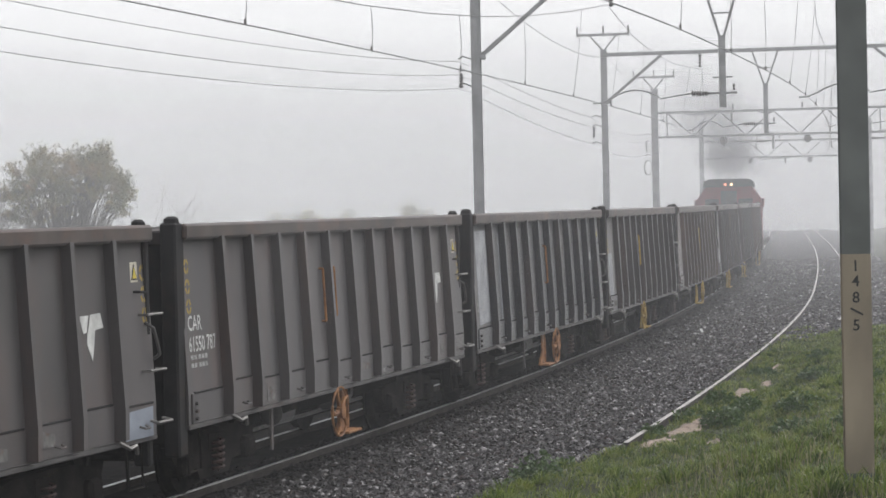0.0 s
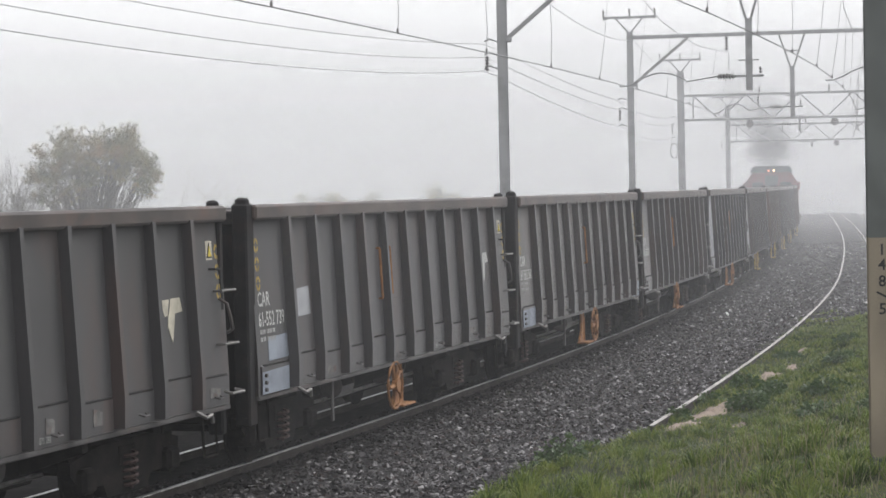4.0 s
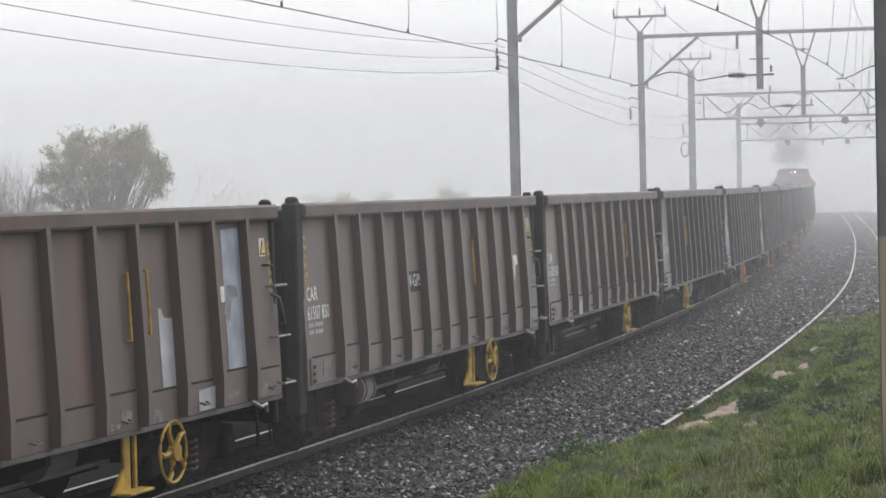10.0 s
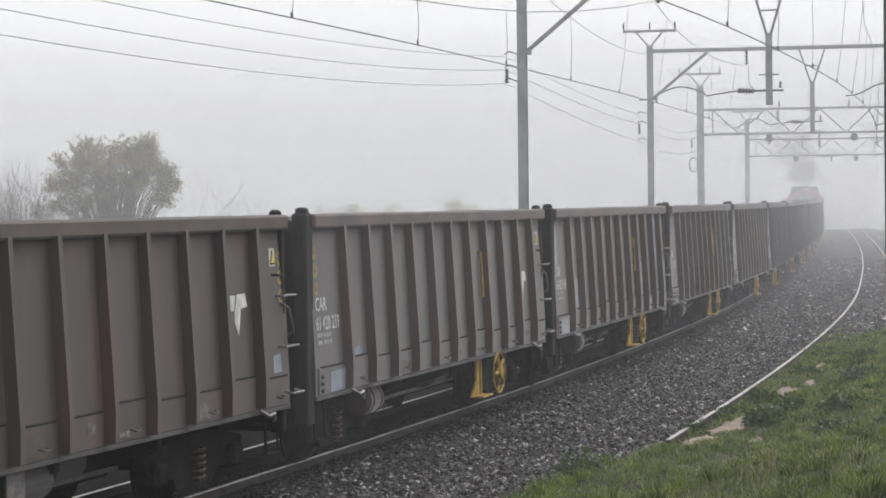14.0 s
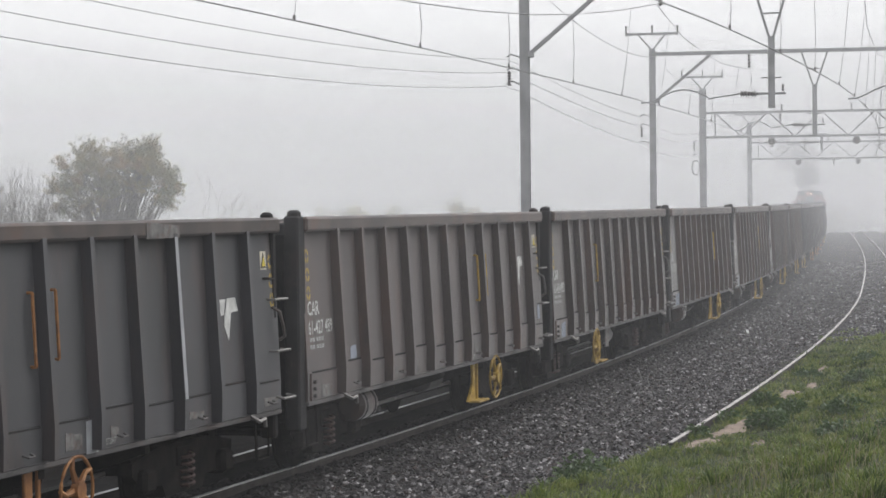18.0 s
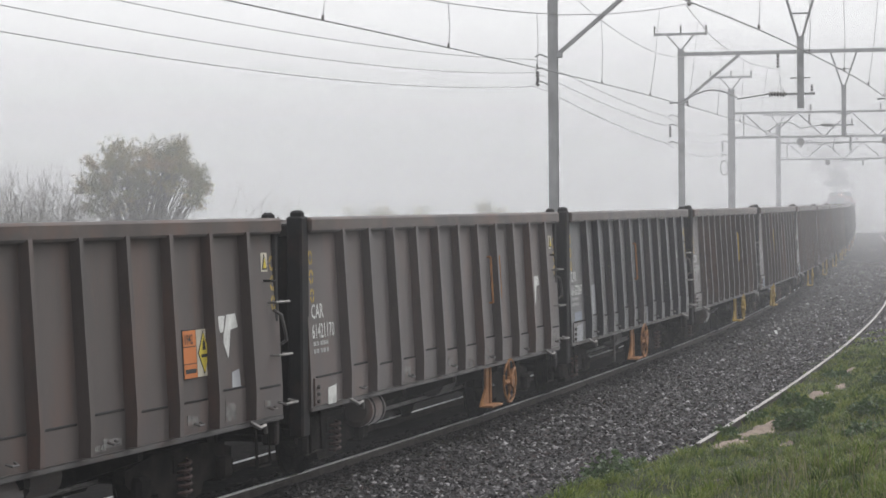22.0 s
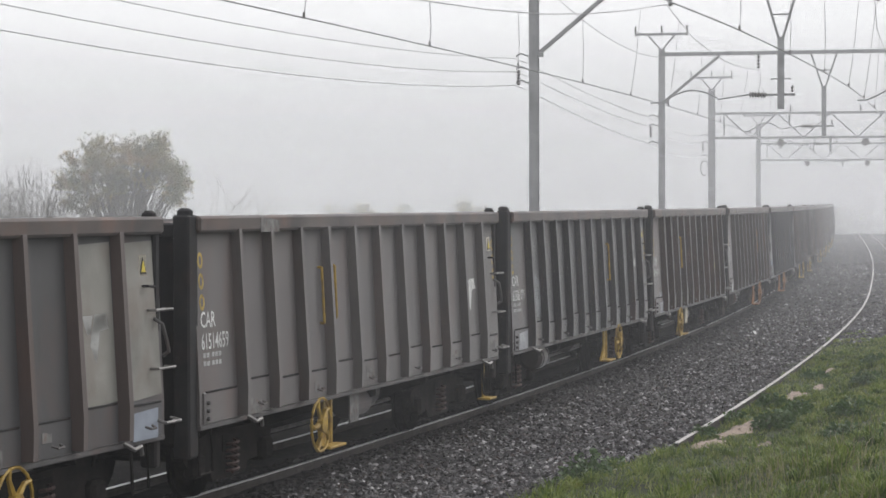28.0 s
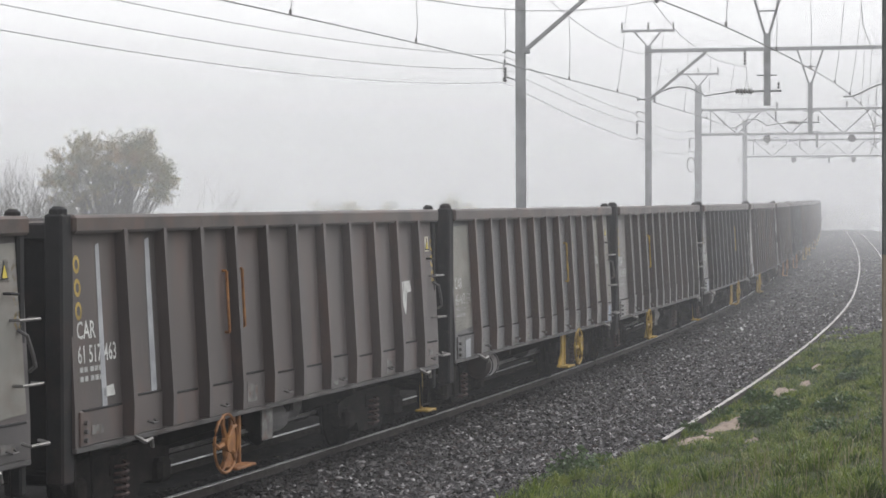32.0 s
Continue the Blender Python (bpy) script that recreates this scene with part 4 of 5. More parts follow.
def make_wagon():
    t = tagged(new("gondola_wagon"), "grey steel high-sided bogie gondola wagon with ribbed sides", "wagon", group="wagons of the train")
    for sd in (1, -1):
        y0, y1 = side_y(Z_RIM), side_y(Z_LEDGE)
        out = [(-sd * (y0 - 0.05), Z_RIM + 0.1), (-sd * y0, Z_RIM + 0.1), (-sd * y1, Z_LEDGE), (-sd * y1, Z_SILL + 0.02), (-sd * (y1 - 0.05), Z_SILL + 0.02), (-sd * (y1 - 0.05), Z_LEDGE)]
        part("side_wall", Build().prism(out, X0, X1, "x"), M["grey"], t)
        part("top_rim", Build().box(((X0 + X1) / 2, -sd * (y0 + 0.005), (Z_TOP + Z_RIM) / 2 - (0.09 if sd < 0 else 0)), (X1 - X0, 0.17, Z_TOP - Z_RIM), 0.025), M["rim"], t, "dented top rail")
        part("sill", Build().box(((X0 + X1) / 2, -sd * (y1 - 0.04), Z_SILL), (X1 - X0, 0.1, 0.05), 0.01), M["endgrey"], t)
    bolt = Build().tube([(0, 0.02, 0), (0, -0.015, 0)], 0.022, 6).mesh("bolt", M["endgrey"])
    stake = stake_mesh().mesh("stake", M["rim"])
    edges = [X0] + STAKES + [X1]
    for x in STAKES:
        for turn in (0, 180):
            o = part("stake", stake, None, t)
            o.matrix_local = pose(x, 0, 0, 0, 0, turn)
    # skirt plates between the stakes, with a ledge along their top
    y1 = side_y(Z_LEDGE)
    for i in range(12):
        a, b = edges[i] + 0.065, edges[i + 1] - 0.065
        zl = Z_LEDGE + (0.05 if i % 3 == 1 else 0.0)
        pl = Build().box(((a + b) / 2, -y1 + 0.007, (zl + Z_SILL) / 2 + 0.02), (b - a, 0.05, zl - Z_SILL - 0.02), 0.008)
        pl = part("skirt_plate", pl, M["grey"], t)
        # dark strip for rust and for the shadow line of the recess
        part("ledge", Build().box(((a + b) / 2 + 0.02, -y1 - 0.005, zl + 0.012), (b - a - 0.1, 0.034, 0.02), 0.004), M["enddark"], pl, "ledge over the plate, dark for rust and its shadow line")
        if i % 2:
            ring = Build().tube([((a + b) / 2 - 0.07, -y1 - 0.06, 1.02), ((a + b) / 2 - 0.05, -y1 - 0.11, 1.0), ((a + b) / 2 + 0.05, -y1 - 0.11, 1.0), ((a + b) / 2 + 0.07, -y1 - 0.06, 1.02)], 0.012, 5)
            part("lashing_ring", ring, M["endgrey"], t)
        if i in (0, 2, 9, 11):
            for k in range(3):
                part("bolt", bolt, None, t).matrix_local = pose(a + 0.08, -y1 - 0.035, 0.96 + 0.075 * k)
    # end faces are coloured dark for the shade in the wagon gaps
    for x, sd in ((X0, -1), (X1, 1)):
        part("end_wall", Build().box((x - sd * 0.04, 0, (Z_TOP - 0.1 + 0.8) / 2), (0.06, 2.62, Z_TOP - 0.9), 0.01), M["enddark"], t, "dark end wall with its shade put into the colour")
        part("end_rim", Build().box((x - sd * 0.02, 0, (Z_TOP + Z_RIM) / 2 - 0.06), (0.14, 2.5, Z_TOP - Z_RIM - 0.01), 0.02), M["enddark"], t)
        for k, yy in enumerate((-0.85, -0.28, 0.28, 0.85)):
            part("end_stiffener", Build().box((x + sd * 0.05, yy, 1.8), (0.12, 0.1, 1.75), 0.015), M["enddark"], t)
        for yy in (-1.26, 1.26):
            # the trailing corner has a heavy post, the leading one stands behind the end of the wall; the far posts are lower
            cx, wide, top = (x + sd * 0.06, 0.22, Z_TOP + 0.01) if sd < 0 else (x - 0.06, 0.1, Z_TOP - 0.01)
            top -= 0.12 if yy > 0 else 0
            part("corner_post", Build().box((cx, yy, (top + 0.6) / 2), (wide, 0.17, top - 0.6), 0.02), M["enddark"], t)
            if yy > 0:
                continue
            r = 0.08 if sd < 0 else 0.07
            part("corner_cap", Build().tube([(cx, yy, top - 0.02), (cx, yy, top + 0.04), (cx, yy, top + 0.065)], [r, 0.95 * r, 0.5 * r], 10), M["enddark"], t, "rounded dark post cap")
        part("headstock", Build().box((x - sd * 0.05, 0, 0.82), (0.22, 2.5, 0.22), 0.02), M["under"], t)
        cp = Build().box((x + sd * 0.22, 0, 0.72), (0.35, 0.16, 0.16), 0.03)
        cp.box((x + sd * 0.32, 0, 0.72), (0.14, 0.28, 0.26), 0.05)
        part("coupler", cp, M["under"], t)
        part("brake_hose", Build().tube([(x + sd * 0.1, -0.35, 0.7), (x + sd * 0.2, -0.36, 0.5), (x + sd * 0.3, -0.3, 0.42)], 0.025, 6), M["under"], t)
    # grab irons and steps at the leading corner
    for z in (2.05, 1.52):
        b = Build().tube([(4.86, -side_y(z) + 0.02, z), (4.86, -side_y(z) - 0.09, z), (5.2, -side_y(z) - 0.09, z), (5.2, -side_y(z) + 0.02, z)], 0.014, 6)
        part("grab_iron", b, M["steel"], t)
    part("grab_iron", Build().tube([(4.9, -1.42, 1.05), (4.9, -1.5, 1.03), (5.2, -1.5, 1.03), (5.2, -1.4, 1.05)], 0.016, 6), M["steel"], t)
    hose = [(4.98, -1.34, 1.97), (5.0, -1.42, 1.92), (5.08, -1.43, 1.75), (5.13, -1.42, 1.66), (5.13, -1.36, 1.62)]
    part("uncoupling_lever", Build().tube(hose, 0.018, 6), M["endgrey"], t)
    for x in (-4.9, 4.75):
        part("step", Build().tube([(x - 0.16, -1.3, 0.88), (x - 0.16, -1.32, 0.42), (x + 0.16, -1.32, 0.42), (x + 0.16, -1.3, 0.88)], 0.018, 6), M["under"], t)
    part("hook", Build().tube([(-4.0, -1.38, 0.9), (-3.95, -1.46, 0.84), (-3.84, -1.47, 0.86), (-3.8, -1.46, 0.78)], 0.022, 6), M["steel"], t)
    part("hook", Build().tube([(4.3, -1.38, 0.9), (4.36, -1.46, 0.84), (4.46, -1.47, 0.86), (4.5, -1.46, 0.78)], 0.022, 6), M["steel"], t)
    part("floor", Build().box(((X0 + X1) / 2, 0, 0.98), (X1 - X0 - 0.1, 2.5, 0.08)), M["under"], t)
    # added plates and bearers that block see-through gaps and keep the underside dark
    for sd in (-1, 1):
        part("underframe_beam", Build().box((0, sd * 0.62, 0.66), (4.6, 0.1, 0.42), 0.02), M["under"], t)
        for xx in (-1.9, 0.1, 2.1):
            part("crossbearer", Build().prism([(sd * 0.67, 0.55), (sd * 0.67, 0.86), (sd * 1.3, 0.86), (sd * 1.3, 0.76)], xx - 0.05, xx + 0.05, "x"), M["under"], t)
    part("centre_sill", Build().box((0, 0, 0.78), (X1 - X0 - 0.2, 0.45, 0.32), 0.02), M["under"], t)
    heap = Build()
    nx, ny = 22, 7
    xs, ys = np.linspace(X0 + 0.08, X1 - 0.08, nx), np.linspace(-1.22, 1.22, ny)
    v = [(x, y, 2.25 + 0.3 * (1 - (y / 1.3) ** 2) + 0.06 * math.sin(3 * x + 2 * y)) for x in xs for y in ys]
    heap.add(v, [tuple(q) for q in grid_faces(nx, ny).tolist()])
    part("load", heap, M["load"], t, "dark loose ore filling the wagon below the rim", True)
    part("brake_cylinder", Build().tube([(0.75, -0.75, 0.72), (1.3, -0.75, 0.72)], 0.21, 16), M["endgrey"], t)
    part("brake_rigging", Build().tube([(-2.6, -0.7, 0.5), (-0.5, -0.7, 0.5), (2.4, -0.7, 0.52)], 0.025, 6), M["steel"], t)
    part("brake_reservoir", Build().tube([(-0.9, 0.6, 0.62), (0.2, 0.6, 0.62)], 0.2, 14), M["under"], t)
    for x in (-3.55, 3.55):
        make_bogie(t, x)
    return t


def on_side(x, z, proud=0.006, lower=False):
    """Pose of a mark on the wall that shows: its x runs ahead, its y up the leaning wall."""
    lean = math.degrees(math.atan2(side_y(Z_LEDGE) - side_y(Z_RIM), Z_RIM - Z_LEDGE))
    y = -side_y(z) - proud if not lower else -side_y(Z_LEDGE) - 0.02 - proud
    return pose(x, y, z, 90 - (0 if lower else lean), 0, 0)


def flat(name, outline, material, parent, m, label=""):
    ob = part(name, Build().prism(outline, -0.004, 0.0, "z"), material, parent, label)
    ob.matrix_local = m
    return ob


LOGO = (
    [(-0.23, 0.2), (-0.163, 0.04), (-0.1, 0.047), (-0.08, 0.11), (-0.045, 0.2)],
    [(-0.015, 0.205), (-0.037, 0.125), (-0.09, 0.025), (-0.104, -0.06), (-0.015, -0.21), (0.03, -0.085), (0.067, 0.06), (0.24, 0.075), (0.19, 0.21)],
)


def ring_mark(parent, x, z, whole=False):
    """A stencilled ring in four arcs, or a whole one."""
    v, f = [], []
    for q in range(4):
        n0 = len(v)
        for k in range(5):
            g = math.pi / 2 * (q + (0.0 if whole else 0.1) + (1.0 if whole else 0.8) * k / 4)
            v += [(0.064 * math.cos(g), 0.08 * math.sin(g), 0), (0.032 * math.cos(g), 0.044 * math.sin(g), 0)]
        f += [(n0 + 2 * k, n0 + 2 * k + 2, n0 + 2 * k + 3, n0 + 2 * k + 1) for k in range(4)]
    ob = part("ring_mark", Build().add(v, f), M["ring_yellow"], parent, "faded yellow painted ring")
    ob.matrix_local = on_side(x, z)


def jagged(w, h, seed):
    g = random.Random(seed)
    pts = [(-w / 2, -h / 2), (w / 2, -h / 2)]
    n = 6
    for i in range(n + 1):
        f = i / n
        pts.append((w / 2 - w * f, h / 2 * (0.55 + 0.45 * f) + g.uniform(-0.06, 0.06) * h))
    return pts


def handbrake(parent, wheel_x, stand_x, bars_x, colour):
    y = -1.38
    zc, r = 0.61, 0.29
    hub = Build().tube([(wheel_x, y + 0.02, zc), (wheel_x, y - 0.05, zc)], 0.085, 12)
    rim = [(wheel_x + r * math.cos(g), y, zc + r * math.sin(g)) for g in np.linspace(0, 2 * math.pi, 25)]
    hub.tube(rim, 0.017, 6)
    for k in range(5):
        g = 2 * math.pi * k / 5 + 0.4
        m = [(wheel_x + q * math.cos(g + 0.35 * math.sin(q * 9)), y, zc + q * math.sin(g + 0.35 * math.sin(q * 9))) for q in (0.03, 0.12, 0.21, 0.3)]
        hub.tube(m, [0.036, 0.03, 0.024, 0.02], 6)
    part("handbrake_wheel", hub, M[colour], parent, "yellow spoked handbrake wheel")
    st = Build()
    st.box((stand_x - 0.06, y + 0.1, 0.61), (0.13, 0.035, 0.54), 0.008)
    st.box((stand_x + 0.12, y + 0.1, 0.61), (0.05, 0.035, 0.54), 0.008)
    st.prism([(stand_x - 0.12, 0.56), (stand_x - 0.36, 0.34), (stand_x - 0.12, 0.36)], y + 0.085, y + 0.115, "y")
    st.box((stand_x - 0.05, y + 0.02, 0.34), (0.5, 0.16, 0.03), 0.008)
    part("footstep", st, M[colour], parent, "yellow footstep on two straps")
    post = STAKES[round((bars_x - 0.17 - STAKES[0]) / 0.845)]
    for x, top, low in ((post - 0.17, 2.32, 1.71), (post + 0.23, 2.33, 1.75)):
        ends = [(x, -side_y(z) - out, z) for z, out in ((top, 0.05), (low, 0.05))]
        b = Build().tube(ends, 0.016, 6)
        for e in ends:
            b.tube([e, (e[0], e[1] + 0.055, e[2])], 0.014, 6)
        part("hand_bar", b, M[colour], parent, "yellow vertical hand bar")


# per wagon, from the locomotive back: paint, fittings (wheel, footstep, bars), number, marks (kind, x, z, width, height, material)
FIT_A, FIT_B, FIT_C, FIT_D = (2.4, 1.66, 1.75), (-1.9, -1.45, -1.5), (-0.5, -0.05, -0.4), (0.57, -0.05, 0.2)
FIT_E = (1.5, 1.95, 1.85)
WAGONS = {
    -6: ("brown", FIT_A, "", []), -5: ("grey", FIT_B, "", []), -4: ("grey", FIT_C, "", [("patch", 4.9, 1.9, 0.4, 1.4, "pale")]),
    -3: ("brown", FIT_D, "", []), -2: ("grey", FIT_C, "", [("patch", -4.8, 1.6, 0.45, 0.9, "pale")]),
    -1: ("bluegrey", FIT_D, "", [("patch", -4.62, 1.95, 0.72, 1.4, "pale"), ("line", -3.45, 1.9, 0.1, 1.4, "pale"), ("patch", 4.5, 1.7, 0.5, 1.4, "pale")]),
    0: ("grey", FIT_C, "61550 787", []),
    1: ("grey", FIT_D, "61 552 380", [("skirt", -4.7, 1.04, 0.85, 0.28, "blue"), ("skirt", 4.7, 1.04, 0.6, 0.28, "blue")]),
    2: ("dark", FIT_C, "61-552 739", [("patch", -3.7, 1.82, 0.45, 0.32, "pale"), ("patch", -4.55, 1.38, 0.6, 0.26, "blue"), ("skirt", -4.7, 1.04, 0.8, 0.25, "blue")]),
    3: ("dark", FIT_B, "61-571 288", [("gips", -3.0, 1.82, 0.55, 0.26, "black"), ("cream", 0, 0, 0, 0, "cream")]),
    4: ("taupe", FIT_E, "61-500 585", [("text:V-GIPS", -1.4, 1.86, 0.55, 0.2, "faint"), ("jag", 3.95, 1.62, 0.38, 0.85, "cream"), ("jag", -3.68, 1.4, 0.3, 0.3, "scuff"), ("skirt", -2.9, 1.04, 0.5, 0.26, "pale"), ("bare", 0, 0, 0, 0, "")]),
    5: ("taupe", FIT_A, "61507 830", [("gips:LV-GIPS", -1.14, 1.87, 0.62, 0.26, "black")]),
    6: ("brown", FIT_A, "61423 548", [("patch", -5.02, 2.33, 0.24, 0.68, "pale"), ("patch", -3.57, 1.48, 0.34, 0.52, "pale"), ("jag", 2.4, 1.6, 0.36, 0.75, "pale"), ("patch", 4.06, 1.95, 0.6, 1.46, "blue"), ("skirt", -4.6, 1.04, 0.6, 0.26, "pale"), ("skirt", 3.2, 1.04, 0.45, 0.22, "pale")]),
    7: ("lightgrey", FIT_A, "61 420 239", [("patch", -3.73, 1.3, 0.22, 0.14, "blue"), ("skirt", -4.5, 1.04, 0.5, 0.24, "blue")]),
    8: ("umber", FIT_B, "61-414 883", [("skirt", -4.6, 1.04, 0.3, 0.24, "blue"), ("patch", 4.8, 1.35, 0.22, 0.2, "blue")]),
    9: ("umber", FIT_A, "61-427 489", [("patch", -3.64, 1.35, 0.22, 0.16, "blue"), ("patch", 4.9, 1.4, 0.15, 0.22, "blue")]),
    10: ("bluegrey", FIT_D, "61-572047", [("patch", -3.57, 1.49, 0.38, 0.5, "pale"), ("skirt", 0.83, 1.05, 0.22, 0.3, "pale"), ("stake", 2.56, 0, 0.06, 0, "pale"), ("patch", -4.7, 1.3, 0.5, 0.15, "blue"), ("skirt", -4.7, 1.04, 0.4, 0.26, "pale"), ("rimstain", 2.3, 0, 0.7, 0, "pale")]),
    11: ("umber", FIT_A, "61421170", [("skirt", -4.6, 1.0, 0.25, 0.2, "white")]),
    12: ("umber", FIT_B, "61410 411", [("jag", -1.98, 1.53, 0.5, 0.62, "pale"), ("patch", -3.75, 1.3, 0.28, 0.2, "pale"), ("jag", -4.37, 1.26, 0.4, 0.1, "pale"), ("skirt", -4.4, 1.02, 0.36, 0.22, "pale"), ("placard", 3.15, 1.65, 0.56, 0.44, "orange"), ("patch", 4.0, 1.35, 0.2, 0.18, "pale")]),
    13: ("dark", FIT_A, "61506 079", [("jag", -3.67, 1.66, 0.62, 0.66, "scuffed"), ("text:BM", -3.12, 1.95, 0.3, 0.16, "white"), ("text:UL", -3.1, 1.73, 0.3, 0.16, "faint"), ("skirt", -4.6, 1.04, 0.5, 0.26, "pale")]),
    14: ("lightgrey", FIT_B, "61514659", [("rimstain", -3.4, 0, 0.5, 0, "pale")]),
    15: ("dark", FIT_A, "61-403 930", [("patch", -4.7, 1.97, 0.86, 1.42, "stone_paint"), ("patch", 3.85, 1.96, 0.7, 1.44, "stone_paint"), ("patch", 4.68, 1.96, 0.78, 1.44, "stone_paint"), ("skirt", -4.6, 1.03, 0.25, 0.25, "pale"), ("skirt", 4.7, 1.03, 0.5, 0.27, "blue")]),
    16: ("umber", FIT_B, "61 517 463", [("line", -4.6, 1.9, 0.1, 1.5, "pale"), ("patch", -4.5, 1.35, 0.22, 0.1, "white"), ("line", -3.57, 1.95, 0.12, 1.46, "pale")]),
    17: ("grey", FIT_A, "", [("patch", 4.68, 1.96, 0.75, 1.44, "stone_paint")]), 18: ("brown", FIT_A, "", []),
}
# how much higher or lower than usual the emblem sits on a wagon
EMBLEM_LIFT = {3: -0.08, 5: -0.08, 7: -0.13, 9: 0.14, 11: -0.12, 12: -0.13, 13: -0.09, 14: -0.1, 15: -0.05, 16: -0.09}
wagon_things = {}


def paint_wagon(t, k, paint, number, marks):
    for o in t.children:
        if o.name.split(".")[0] in ("side_wall", "skirt_plate", "stake"):
            o.material_slots[0].link = "OBJECT"
            o.material_slots[0].material = M["brown" if k in (7, 15) and o.name.startswith("stake") else paint]
    logo = "white"
    for kind, x, z, w, h, m in marks:
        if kind in ("patch", "line"):
            flat("paint_patch", [(-w / 2, -h / 2), (w / 2, -h / 2 + 0.03 * h), (w / 2 - 0.02, h / 2), (-w / 2 + 0.01, h / 2 - 0.02)], M[m], t, on_side(x, z), "pale patch of overpainted steel")
        elif kind == "stake":
            ends = [(-side_y(Z_RIM) - 0.1, Z_RIM), (-side_y(Z_LEDGE) - 0.118, Z_LEDGE + 0.02)]
            v = [(x + sx * w / 2, y - out, zz) for y, zz in ends for out in (-0.002, 0.004) for sx in (-1, 1)]
            part("stake_stripe", Build().add(v, [(0, 1, 3, 2), (4, 6, 7, 5), (0, 4, 5, 1), (2, 3, 7, 6), (0, 2, 6, 4), (1, 5, 7, 3)]), M[m], t, "white streak down the stake")
        elif kind == "jag":
            flat("paint_patch", jagged(w, h, k), M[m], t, on_side(x, z), "ragged pale patch where paint has peeled")
        elif kind == "placard":
            flat("placard_back", [(-w / 2 - 0.012, -h / 2 - 0.012), (0.0, -h / 2 - 0.012), (0.0, h / 2 + 0.012), (-w / 2 - 0.012, h / 2 + 0.012)], M["black"], t, on_side(x, z, 0.007), "black edge of the hazard placard")
            for z0, z1 in ((0.17, 0.5), (-0.19, 0.15), (-0.5, -0.21)):
                flat("placard_cell", [(-w / 2, z0 * h), (-0.012, z0 * h), (-0.012, z1 * h), (-w / 2, z1 * h)], M["orange"], t, on_side(x, z, 0.011), "orange cell of a hazard placard")
            letters("placard_number", "1942", 0.13, M["black"], t, on_side(x - w / 2 + 0.015, z + 0.22 * h, 0.014), "black hazard number", 0.72)
            flat("print_bar", [(-w * 0.46, -0.4 * h), (-w * 0.06, -0.4 * h), (-w * 0.06, -0.31 * h), (-w * 0.46, -0.31 * h)], M["black"], t, on_side(x, z, 0.014))
            flat("placard_sheet", [(0.004, -h / 2), (w / 2, -h / 2), (w / 2, h / 2), (0.004, h / 2)], M["cream"], t, on_side(x, z, 0.009), "cream sheet with a yellow diamond")
            flat("diamond_edge", [(w * 0.26, -h * 0.46), (w * 0.475, 0), (w * 0.26, h * 0.46), (w * 0.045, 0)], M["black"], t, on_side(x, z, 0.012))
            flat("diamond", [(w * 0.26, -h * 0.42), (w * 0.455, 0), (w * 0.26, h * 0.42), (w * 0.065, 0)], M["sign_yellow"], t, on_side(x, z, 0.015), "yellow warning diamond")
            flat("flame_mark", [(w * 0.2, h * 0.06), (w * 0.32, h * 0.06), (w * 0.3, h * 0.2), (w * 0.26, h * 0.3), (w * 0.22, h * 0.18)], M["black"], t, on_side(x, z, 0.018), "black flame mark")
            flat("print_bar", [(w * 0.15, -h * 0.1), (w * 0.37, -h * 0.1), (w * 0.37, -h * 0.03), (w * 0.15, -h * 0.03)], M["black"], t, on_side(x, z, 0.018))
        elif kind.startswith("gips"):
            flat("stencil_panel", [(-w / 2, -h / 2), (w / 2, -h / 2), (w / 2, h / 2), (-w / 2, h / 2)], M["black"], t, on_side(x, z, 0.007), "dark painted panel")
            letters("stencil", kind[5:] or "V-GIPS", 0.22, M["white"], t, on_side(x - w / 2 + 0.04, z - 0.06, 0.012), "white stencilled letters", 0.78)
        elif kind.startswith("text:"):
            letters("stencil", kind[5:], h, M[m], t, on_side(x, z - h / 2), "faded white stencilled letters", 0.8)
        elif kind == "skirt":
            flat("paint_patch", [(-w / 2, -h / 2), (w / 2, -h / 2), (w / 2, h / 2), (-w / 2, h / 2 - 0.02)], M[m], t, on_side(x, z, 0.004, True), "pale paint on the skirt plate")
        elif kind == "rimstain":
            ob = part("rim_stain", Build().prism(jagged(w, 0.15, k), -0.004, 0.0, "z"), M["scuff"], t, "whitish spill on the top rail")
            ob.matrix_local = pose(x, -side_y(Z_RIM) - 0.095, 2.8, 90, 0, 0)
        elif kind == "cream":
            logo = "cream"
        elif kind == "bare":
            logo = ""
    g = random.Random(100 + k)
    edges = [X0] + STAKES + [X1]
    for i in g.sample(range(12), 5):
        u, w, h = (edges[i] + edges[i + 1]) / 2 + g.uniform(-0.12, 0.12), g.uniform(0.12, 0.4), g.uniform(0.06, 0.2)
        flat("scuff_mark", jagged(w, h, 12 * k + i + 300), M["scuff"], t, on_side(u, 1.03 + g.uniform(-0.05, 0.06), 0.003, True), "scuffed patch on the skirt plate")
    if number:
        letters("class_letters", "CAR", 0.215, M["white"], t, on_side(-5.08, 1.83), "white stencilled class letters", 0.85)
        letters("wagon_number", number, 0.215, M["white"], t, on_side(-5.08, 1.62), "white stencilled wagon number", 0.78)
    for i, z in enumerate((1.54, 1.46)):
        for j in range(5):
            u = 0.085 * j + (0.03 if j > 1 else 0)
            flat("print_bar", [(u, 0), (u + 0.065, 0), (u + 0.065, 0.045), (u, 0.045)], M["faint"], t, on_side(-5.05, z), "faint small white print")
